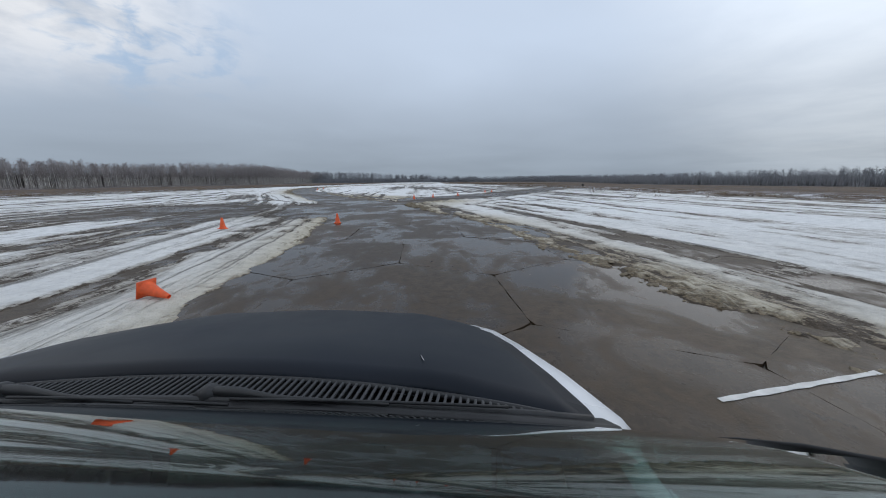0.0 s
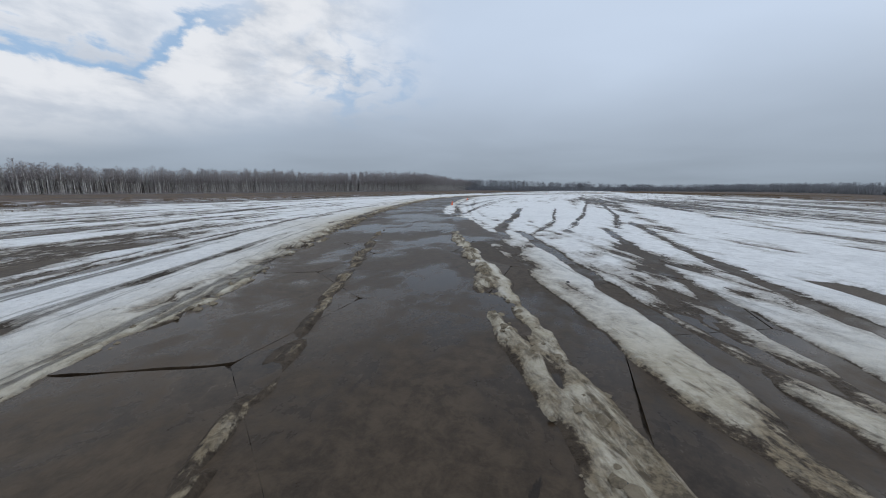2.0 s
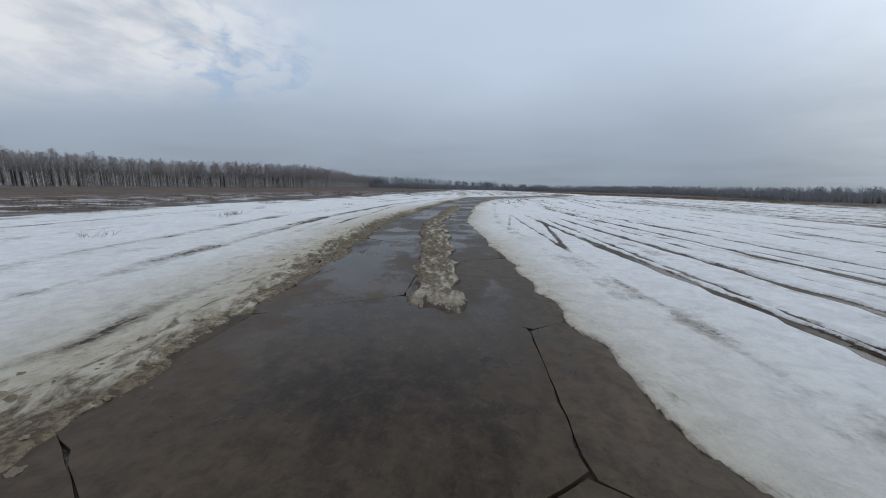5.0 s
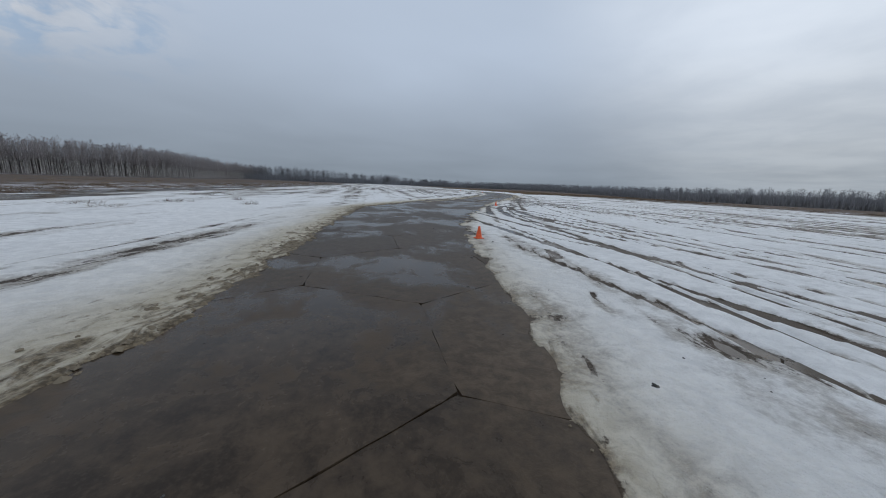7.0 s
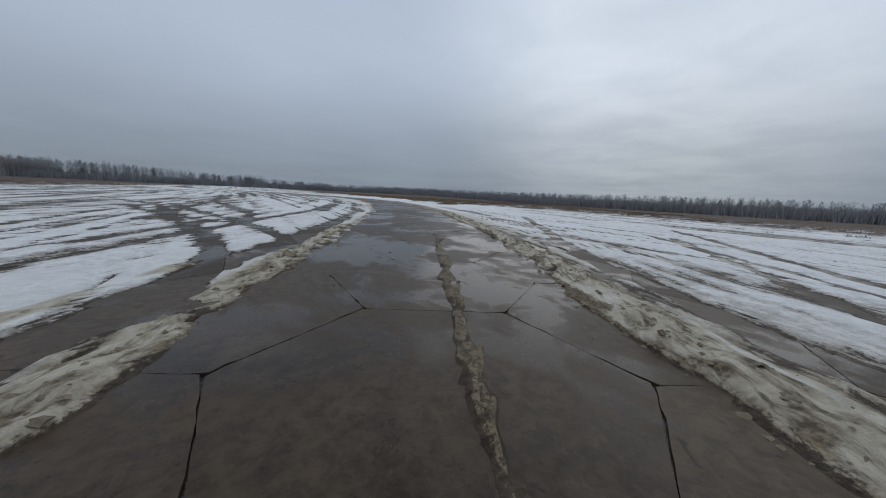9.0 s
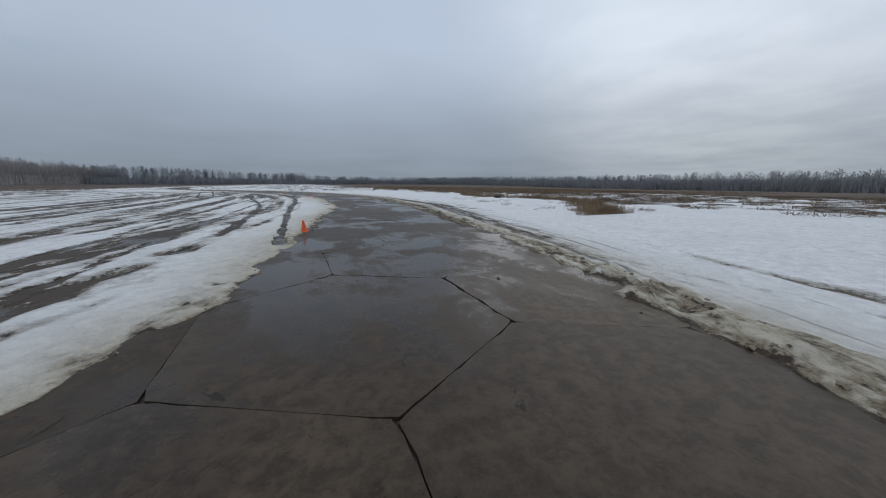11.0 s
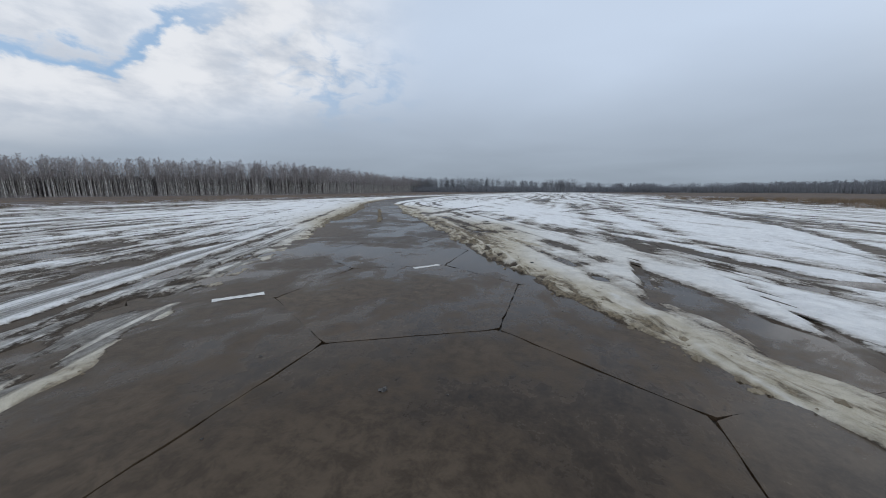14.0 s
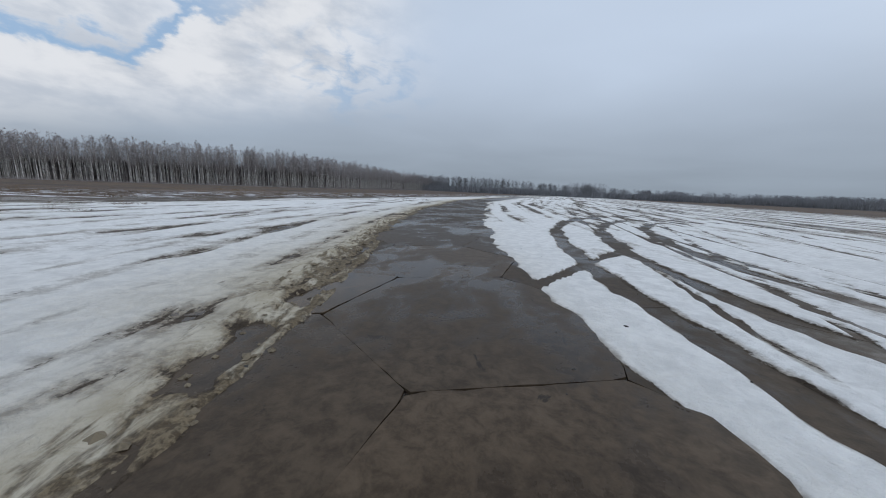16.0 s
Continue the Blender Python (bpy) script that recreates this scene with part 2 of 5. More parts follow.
    # ragged rims: the last of the snow dissolves into wet mud
    cover = n.put("ShaderNodeAttribute", attribute_name="cover").outputs["Fac"]
    tear = n.noise(n.stretch(lane, (5.5, 1.9, 1.0)), 1.0, 7.0, 0.72, 0.6)
    rim = n.maths("ADD", n.maths("MULTIPLY", n.maths("SUBTRACT", tear, 0.5), 1.25), n.maths("MULTIPLY", n.maths("SUBTRACT", fine, 0.5), 0.45))
    melt = n.ramp(n.maths("ADD", cover, rim), 0.74, 0.60)
    c = n.mix(melt, c, n.mix(n.ramp(rough_mix, 0.38, 0.62), rgb(0.036, 0.025, 0.016), rgb(0.088, 0.066, 0.046)))
    worn = n.maths("MAXIMUM", n.maths("MAXIMUM", wet, driven), melt)
    rough = n.ramp(worn, 0.0, 1.0, 0.8, 0.62)
    relief = n.maths("ADD", n.maths("MULTIPLY", fine, 0.55), n.maths("SUBTRACT", n.maths("MULTIPLY", mid, 0.8), n.maths("MULTIPLY", driven, 0.6)))
    finish(n, c, rough, relief, 1.0, 0.06, more={"Specular IOR Level": 0.18})
    return m


def bark(name, light, dark, speckle):
    m, n = material(name)
    p = place(n)
    own = n.put("ShaderNodeNewGeometry").outputs["Random Per Island"]
    a = n.noise(n.stretch(p, (1.0, 1.0, 0.35)), speckle, 4.0, 0.7)
    c = n.mix(n.ramp(a, 0.42, 0.62), rgb(*dark), rgb(*light))
    c = n.mix(n.maths("MULTIPLY", own, 0.55), c, rgb(*[v * 0.45 for v in light]))
    finish(n, c, 0.9)
    return m


CONCRETE, CRUSTED, EARTH, SNOW = wet_concrete("wet_concrete", 0.0), wet_concrete("crusted_concrete", 0.11), earth(), snow()
BIRCH_BARK = bark("birch_bark", (0.74, 0.72, 0.69), (0.30, 0.275, 0.255), 1.6)
TWIG = bark("winter_twigs", (0.45, 0.41, 0.405), (0.29, 0.26, 0.258), 0.8)
# distance haze is mixed into this base colour: paler and bluer than TWIG
FAR_TWIG = bark("hazed_far_twigs", (0.38, 0.385, 0.405), (0.24, 0.245, 0.262), 0.5)
# darker than TWIG: the shade inside the wood is put into the colour
SHADE_TWIG = bark("shade_dark_thicket", (0.21, 0.185, 0.175), (0.12, 0.105, 0.10), 0.7)
STRAW = bark("dead_grass", (0.32, 0.226, 0.136), (0.18, 0.128, 0.082), 0.9)
DRY_WEED = bark("grey_dry_weed", (0.25, 0.185, 0.125), (0.115, 0.082, 0.058), 1.4)
ORANGE = plain("orange_plastic", (0.78, 0.105, 0.020), 0.42, 18.0, 0.16)
RUBBER = plain("black_rubber", (0.018, 0.018, 0.019), 0.62, 24.0, 0.35)
WHITE_LINE = plain("worn_white_line", (0.62, 0.61, 0.58), 0.5, 6.0, 0.30)
SILT = plain("dark_wet_silt", (0.030, 0.026, 0.022), 0.22, 5.0, 0.45)


# ---- the plan: one beaten lane that weaves along a straight runway ----
ROAD = [  # y, x of the lane's middle line
    (-60, 1.5), (0, 0.0), (4.8, -0.3), (8.2, -0.7), (17.5, -2.1), (25, -4.8), (32.5, -8.4), (40.4, -12.3), (48.6, -16.2),
    (58, -19.6), (61.8, -20.8), (80, -25.6), (98.4, -27.8), (111, -27.4), (120.5, -26.5), (131.5, -24.5), (138.3, -22.2),
    (142.9, -20.3), (152, -16.3), (160.4, -12.1), (170, -7.2), (184, -0.9), (198, 3.6), (213, 6.4), (225, 6.3), (235, 5.3),
    (243.6, 3.2), (251.8, 0.1), (259.7, -3.9), (267.4, -8.3), (275.4, -13.0), (283.4, -18.6), (293, -22.6), (305, -26.5), (330, -32), (400, -36)]
LEFT_EDGE = [(-60, -2.4), (6, -2.3), (11, -2.2), (14, -2.1), (18, -2.9), (30, -3.1), (40, -2.9), (50, -2.6), (60, -2.7), (70, -2.9), (104, -2.0),
             (112, -2.2), (126, -2.6), (131, -3.3), (136, -4.4), (141, -5.6), (148, -4.6), (154, -3.8), (158, -2.5), (170, -2.5), (202, -2.2),
             (217, -1.7), (229, -1.6), (240, -2.2), (250, -2.9), (264, -3.4), (270, -2.8), (276, -2.5), (284, -2.0), (300, -2.1), (400, -2.2)]
RIGHT_EDGE = [(-60, 3.6), (5, 3.3), (9, 3.2), (12, 3.0), (15, 2.1), (19, 1.8), (20.5, 2.2), (22, 3.9), (23.5, 3.9), (26, 1.2), (33, 0.9), (38, 1.0), (41, 1.9), (42.5, 2.7), (44.4, 2.45), (46, 2.75), (48, 2.6), (49.5, 1.4), (51, 1.05), (55, 1.1), (64, 1.3), (80, 1.2),
              (104, 1.0), (118, 0.95), (134, 1.1), (142, 1.5), (150, 1.8), (155, 2.0), (160, 2.6), (170, 3.2), (198, 3.2), (204, 2.8), (216, 2.4),
              (228, 3.2), (238, 2.8), (246, 2.7), (254, 2.8), (259, 2.0), (266, 1.7), (271, 0.95), (276, 1.2), (282, 1.9), (286, 1.5), (290, 1.45), (297, 1.75), (304, 2.1), (400, 2.0)]
# how far the snow beside the lane is worn away (0 whole, 1 gone)
BARE_LEFT = [(-60, .4), (4, .36), (10, .40), (16, .44), (21, .44), (24, .34), (29, .36), (33, .44), (38, .42), (45, .33), (55, .25), (70, .2), (100, .12), (128, .16), (142, .16),
             (150, .24), (158, .31), (170, .32), (200, .36), (214, .40), (226, .40), (232, .48), (242, .40), (252, .43), (257, .43), (264, .26), (274, .16), (300, .2), (400, .25)]
BARE_RIGHT = [(-60, .4), (5, .34), (12, .30), (18, .34), (24, .42), (28, .34), (32, .26), (37, .24), (40, .30), (44, .26), (49, .14), (55, .06), (59, .06), (62, .10), (66, .10), (80, .2), (100, .02), (120, .02), (132, .06),
              (143, .2), (150, .26), (158, .28), (166, .26), (200, .32), (225, .34), (240, .24), (252, .15), (257, .20), (261, .32), (266, .26), (274, .20), (279, .10), (283, .12), (287, .02), (296, .03), (302, .2), (310, .3), (400, .3)]

# how much dirty slush is heaped along the lane's two edges
HEAP_LEFT = [(-60, .3), (5, .3), (12, .5), (16, .45), (19, 0), (22, .1), (26, .4), (36, .45), (42, .95), (62, .95), (90, .95), (112, .9), (122, .8), (131, .65), (142, .7), (150, .65),
             (157, .45), (166, .4), (180, .3), (200, .45), (216, .5), (226, .75), (244, .75), (254, .3), (261, .4), (266, .95), (276, .95), (284, .8), (294, .95), (310, .9), (400, .7)]
HEAP_RIGHT = [(-60, .4), (3, .55), (14, .6), (17, .9), (25, .9), (28, .75), (30.5, .6), (33, .25), (39, .12), (54, .05), (60, .2), (75, .3), (92, .30), (112, .32), (128, .35), (140, .4), (150, .4),
              (155, .45), (160, .85), (170, .85), (190, .55), (200, .62), (226, .62), (250, .60), (260, .75), (266, .7), (270, .35), (280, .2), (285, 0.04), (310, 0.1), (400, .3)]


def knots(table, y):
    t = np.array(table, float)
    return np.interp(y, t[:, 0], t[:, 1])


def hashed(ix, iy, seed):
    h = (ix.astype(np.int64) * 374761393 + iy.astype(np.int64) * 668265263 + seed * 1442695041) & 0x7FFFFFFF
    h = ((h ^ (h >> 13)) * 1274126177) & 0x7FFFFFFF
    return ((h ^ (h >> 16)) & 0xFFFFFF) / float(0xFFFFFF)


def lattice(x, y, seed):
    ix, iy = np.floor(x), np.floor(y)
    fx, fy = x - ix, y - iy
    fx, fy = fx * fx * (3 - 2 * fx), fy * fy * (3 - 2 * fy)
    a, b = hashed(ix, iy, seed), hashed(ix + 1, iy, seed)
    c, d = hashed(ix, iy + 1, seed), hashed(ix + 1, iy + 1, seed)
    return (a * (1 - fx) + b * fx) * (1 - fy) + (c * (1 - fx) + d * fx) * fy


def fbm(x, y, seed, octaves=3):
    total, weight, size = 0.0, 0.0, 1.0
    for k in range(octaves):
        total = total + lattice(x * size, y * size, seed + 17 * k) / size
        weight += 1.0 / size
        size *= 2.1
    return total / weight


def step(lo, hi, v):
    k = np.clip((v - lo) / (hi - lo), 0, 1)
    return k * k * (3 - 2 * k)


def curve_through(points, n=40):
    """A smooth line through a few places."""
    p = np.array(points, float)
    s = np.r_[0, np.cumsum(np.hypot(*np.diff(p, axis=0).T))]
    u = np.linspace(0, s[-1], n)
    q = np.c_[np.interp(u, s, p[:, 0]), np.interp(u, s, p[:, 1])]
    for _ in range(4):
        q[1:-1] = (q[:-2] + 2 * q[1:-1] + q[2:]) / 4
    return q


def near_line(x, y, line):
    """Distance from places to a polyline (far places are skipped)."""
    out = np.full(x.shape, 99.0)
    lo, hi = line.min(0) - 4, line.max(0) + 4
    pick = (x > lo[0]) & (x < hi[0]) & (y > lo[1]) & (y < hi[1])
    px, py = x[pick], y[pick]
    best = np.full(px.shape, 99.0)
    for a, b in zip(line[:-1], line[1:]):
        d = b - a
        k = np.clip(((px - a[0]) * d[0] + (py - a[1]) * d[1]) / (d @ d + 1e-9), 0, 1)
        best = np.minimum(best, np.hypot(px - a[0] - k * d[0], py - a[1] - k * d[1]))
    out[pick] = best
    return out


# other wheel tracks: swerves that cross the snow (width, places)
TRACKS = [
    (0.26, [(-12, 316), (-16.8, 308.7), (-19.0, 303), (-19.4, 297), (-18.9, 292.5), (-18.2, 289.4), (-17.4, 286.6), (-15, 281), (-11, 276)]),
    (0.25, [(-11, 312), (-16.4, 305), (-17.6, 299), (-17.6, 294.7), (-17.1, 290.7), (-16.0, 287.3), (-13, 282), (-9, 277)]),
    (0.24, [(-9, 311), (-14, 306), (-15.6, 301), (-15.8, 295), (-15.2, 291), (-13.6, 287), (-11, 282)]),
    (0.13, [(-19.6, 287.6), (-19.2, 288.8), (-18.53, 290.6), (-17.72, 292.5), (-17.2, 294)]),
    (0.26, [(-7.1, 284), (-7.3, 278), (-7.46, 273.8), (-7.53, 271.6), (-7.94, 270.4), (-8.4, 269.2)]),
    (0.24, [(-7.6, 270.4), (-7.28, 271.1), (-6.52, 272.6), (-5.3, 274), (-3.5, 275)]),
    (0.20, [(-10.3, 42), (-10.9, 44.3), (-11.0, 45.7), (-11.3, 50.3), (-12.2, 58)]),
    (0.10, [(-9.6, 43), (-9.3, 45.6), (-9.2, 48.5), (-9.4, 51.7), (-9.7, 59)]),
    (0.11, [(-8.6, 44), (-8.2, 48.5), (-7.8, 53.2), (-7.5, 62), (-6.4, 85)]),
    (0.12, [(-6.8, 46), (-6.1, 53.4), (-6.0, 60.7), (-5.3, 78)]),
    (0.17, [(-6, 88), (-10.5, 83), (-15.0, 75), (-17.0, 68), (-17.8, 64), (-18.3, 61.5), (-18.9, 58.5)]),
    (0.15, [(-5, 84), (-10.8, 78), (-13.8, 73.6), (-15.5, 68.4), (-16.6, 64), (-17.1, 61), (-17.4, 58.5)]),
    (0.20, [(-20, 61.6), (-18.4, 61.8), (-17.0, 61.9), (-15.4, 61.2), (-12, 60.0)]),
    (0.16, [(4, 168), (-4, 159.5), (-12.2, 151.5), (-15.5, 147.4), (-17.1, 145.4), (-18.6, 142), (-20.2, 137)]),
    (0.20, [(1, 160), (-6.8, 153.3), (-12.5, 148.2), (-15.0, 146.0), (-16.8, 144.0), (-18.2, 141), (-19.5, 136)]),
    (0.18, [(6, 161), (-0.6, 155.6), (-8, 150), (-14.2, 146.0), (-16.1, 143.8), (-17.4, 140.5), (-18.4, 134)]),
    (0.16, [(-15.0, 145.9), (-13.3, 145.2), (-10.7, 144.4), (-4, 142.5)]),
    (0.24, [(-14.4, 197), (-12.4, 185), (-11.4, 179), (-12.6, 174), (-15.0, 180), (-16.6, 188), (-20, 194)]),
    (0.30, [(-18, 187), (-15.9, 181.2), (-14.6, 177.5), (-13.3, 173.1), (-12.6, 169), (-13, 164)]),
    (0.26, [(-16, 189), (-14.2, 182), (-12.6, 177), (-11.5, 173), (-10.9, 169), (-11.4, 163)]),
    (0.24, [(0, 275), (5, 285), (9.2, 283), (9.2, 270), (7, 261), (4.4, 257), (2.6, 262)]),
    (0.22, [(4, 289), (8, 286), (10.9, 276), (10.4, 266), (8, 260), (6, 256)]),
    (0.30, [(-19, 49), (-15.7, 42.8), (-10.6, 33.5), (-6.1, 24.9), (-4.6, 18)]),
    (0.26, [(11, 54), (7.4, 45.9), (0.3, 33.6), (-2.2, 29.7), (-3.6, 27.6)]),
    (0.07, [(-14, 150), (-18.6, 138), (-21.0, 125), (-21.6, 117), (-21.0, 110), (-19, 100)]),
    (0.08, [(-8, 156), (-13, 144), (-16.5, 133), (-18.2, 122), (-18.6, 110)]),
    (0.10, [(-3, 158), (-8, 146), (-11.5, 133), (-13, 118), (-13, 104)]),
    (0.07, [(-31.6, 96), (-32.4, 108), (-32.4, 115.5), (-32.6, 118), (-31.8, 125), (-30.5, 135)]),
    (0.06, [(-34.6, 100), (-35.2, 110), (-35.1, 118), (-34.5, 124), (-33.4, 139)]),
    (0.11, [(-19.6, 139), (-19.6, 132), (-18.9, 128), (-17.5, 121)]),
    (0.10, [(-21.7, 132), (-21.1, 128.7), (-20.4, 127), (-19.2, 122)]),
    (0.14, [(1.7, 201), (1.8, 209), (1.9, 213), (2.2, 219), (2.3, 225), (1.8, 231), (0.5, 238)]),
    (0.12, [(0.2, 203), (0.4, 212), (0.0, 218), (-1.5, 228), (-4, 238)]),
    (0.13, [(-1.2, 238), (-2.1, 244), (-2.6, 246), (-3.8, 250), (-6.5, 256)]),
    (0.10, [(5.6, 257), (6.5, 251), (7.1, 248), (7.6, 243), (8.2, 235)]),
    (0.10, [(7.6, 262), (8.6, 255), (9.3, 251), (9.9, 243)]),
    (0.14, [(-6.3, 33), (-7.5, 36.6), (-8.5, 39.4), (-10.0, 43.5)]),
    (0.14, [(-5.8, 33), (-6.7, 38), (-7.0, 42), (-7.3, 46)]),
    (0.14, [(-5.2, 34), (-5.8, 41), (-6.0, 49)]),
    (0.25, [(-3.9, 29.5), (-3.9, 32.3), (-4.1, 35), (-4.6, 39)]),
    (0.10, [(-14.0, 30), (-16.1, 34.3), (-17.7, 37.3), (-20.9, 45), (-24, 54)]),
    (0.15, [(-7.6, 22), (-8.9, 23.6), (-9.9, 24.8), (-12.8, 28.6), (-15.5, 33)]),
    (0.17, [(8.5, 31), (6.8, 27.3), (4.5, 23.8), (2.5, 20.9)]),
    (0.20, [(9.5, 28.9), (6.0, 24.3), (4.1, 21.2), (2.7, 19.4)]),
    (0.17, [(10, 25.2), (7.0, 22.3), (4.1, 20.2)]),
    (0.19, [(-13.2, 152.5), (-13.0, 154.3), (-12.1, 155.5), (-10.1, 157), (-7.0, 159.2), (4, 167)]),
    (0.21, [(-11.4, 152.3), (-10.6, 154.3), (-9.6, 155.2), (-8.1, 156.1), (-4.3, 158.6), (9, 169)]),
    (0.13, [(-8.0, 158.2), (-8.7, 156.5), (-5.7, 155.7), (-1, 155)]),
    (0.09, [(-24.0, 50), (-24.1, 55.2), (-24.6, 58), (-26.5, 66), (-30, 80)]),
]
# the same beside the lane, by the way along it and the distance from its middle line: (half width, depth or height, soiling, places)
TRENCHES = [
    (0.26, 1.0, [(26.5, 1.60), (31, 1.52), (36, 1.76), (39, 1.78), (43, 1.9)]),
    (0.34, 1.0, [(146, -5.0), (150, -4.35), (154, -4.05), (158, -3.5), (163, -3.4), (167, -3.75), (171, -3.6), (178, -3.6)]),
    (0.28, 0.9, [(158, 4.3), (164, 4.66), (167.7, 5.8), (172, 7.6), (178, 10.0)]),
    (0.26, 0.50, [(199, 4.15), (206, 4.15), (213, 4.3), (219, 4.5)]),
    (0.42, 1.0, [(217, 3.30), (222, 2.60), (228, 2.70)]),
    (0.30, 0.95, [(218, 3.30), (223, 3.28), (228, 3.42), (233, 3.4)]),
    (0.42, 1.0, [(232, 3.30), (238, 3.36), (245, 3.32), (248, 3.5), (252, 4.0), (257, 4.2)]),
    (0.35, 0.9, [(262, 3.1), (266, 3.3), (269, 3.0)]),
]
RIDGES = [
    (0.22, 0.07, 0.56, [(23.8, 1.50), (25.5, 1.55), (27, 1.32), (31, 1.02), (33, 0.96), (38, 1.15), (44, 1.45)]),
    (0.30, 0.06, 0.30, [(23.5, 2.5), (26, 2.75), (28, 2.5)]),
    (0.42, 0.07, 0.50, [(148, -3.9), (151, -3.5), (157, -2.70), (162, -2.50), (168, -2.95), (174, -2.9)]),
    (0.20, 0.04, 0.40, [(150, -5.2), (155, -4.8), (160, -4.3), (168, -4.5)]),
    (0.50, 0.07, 0.50, [(158, 3.0), (162, 3.2), (166, 3.55), (172, 3.9), (185, 3.9), (196, 3.6)]),
    (0.18, 0.045, 0.50, [(196, 3.5), (200, 3.4), (206, 3.42), (213, 3.35), (219, 3.05), (222, 2.95), (228, 2.95), (238, 2.72), (245, 2.58), (248, 2.66), (251, 3.05), (256, 3.1)]),
    (0.13, 0.045, 0.56, [(218, 2.35), (222, 2.20), (226, 2.35), (230, 2.45)]),
    (0.22, 0.05, 0.38, [(217, 3.75), (223, 3.66), (227, 3.88), (233, 3.95)]),
    (0.13, 0.04, 0.54, [(236, 2.25), (241, 2.3), (246, 2.2), (249, 2.3)]),
    (0.34, 0.05, 0.52, [(258, 2.2), (262, 1.95), (266, 1.65), (271, 1.6)]),
    (0.30, 0.04, 0.45, [(260, 3.9), (264, 3.0), (269, 2.6)]),
    (0.34, 0.02, 0.50, [(272, 1.4), (277, 1.7), (280, 2.1), (284, 2.0)]),
    (0.12, 0.05, 0.75, [(277, -2.0), (281, -1.95), (286, -1.9), (292, -1.9)]),
]
PITS = [      # rows of holes melted through the snow
    (0.13, [(47, 2.9), (52, 2.5), (58, 2.3)]), (0.15, [(46, 4.0), (52, 3.5), (58, 3.2)]), (0.11, [(47, 5.4), (54, 4.9), (59, 4.8)]),
    (0.10, [(124, 2.2), (128, 2.9), (133, 3.3)]), (0.10, [(106, 2.4), (114, 2.6), (120, 2.6)])]
CROWNS = [
    (0.15, 0.72, [(23, -1.35), (27, -1.50), (31, -1.22), (35, -1.36), (42, -1.45)]),
    (0.34, 1.10, [(88, -0.35), (100, -0.35), (111, -0.35)]),
    (0.14, 0.72, [(150, 0.30), (156, 0.30), (166, 0.75), (172, 0.95)]),
    (0.13, 0.78, [(264, -0.90), (268, -0.90), (276, -0.90)]),
]
BRANCH = [(-5, 21.5), (-1.1, 24.3), (3.5, 28.5), (8, 34.5), (12.6, 42), (21, 55), (32, 72), (46, 94), (60, 125)]
random.seed(11)
RUNS = []
BUNDLES = [(-16.5, 92, 110, 0.07, 1.5), (-34, 20, 120, 0.03, 3), (8, 60, 120, -0.05, 3), (-3, 40, 90, -0.1, 3), (-6, 215, 90, -0.12, 3)]
for k in range(13):
    BUNDLES.append((random.choice((-1, 1)) * random.uniform(5, 26) - 9, random.uniform(-20, 250), random.uniform(60, 130),
                    random.uniform(-0.10, 0.10), random.uniform(1.5, 4)))
for x0, y0, run, lean, wide in BUNDLES:      # long runs of cars up and down the runway, in pairs of wheels
    bow = random.uniform(-3, 3)
    for j in range(random.randrange(2, 5)):
        a, s0, c = random.gauss(0, wide), random.uniform(0, 25), random.uniform(-1, 1)
        pts = [(x0 + a + lean * run * u + bow * math.sin(u * 3.0) + c * math.sin(u * 5), y0 + s0 + run * u) for u in (0, .2, .4, .6, .8, 1)]
        w = random.uniform(0.06, 0.13)
        for off in (0.0, 1.45):
            RUNS.append((w, [(p + off, q) for p, q in pts]))
LINES = [(w, curve_through(p)) for w, p in TRACKS] + [(w, curve_through(p, 14)) for w, p in RUNS]
BRANCH_LINE = curve_through(BRANCH)


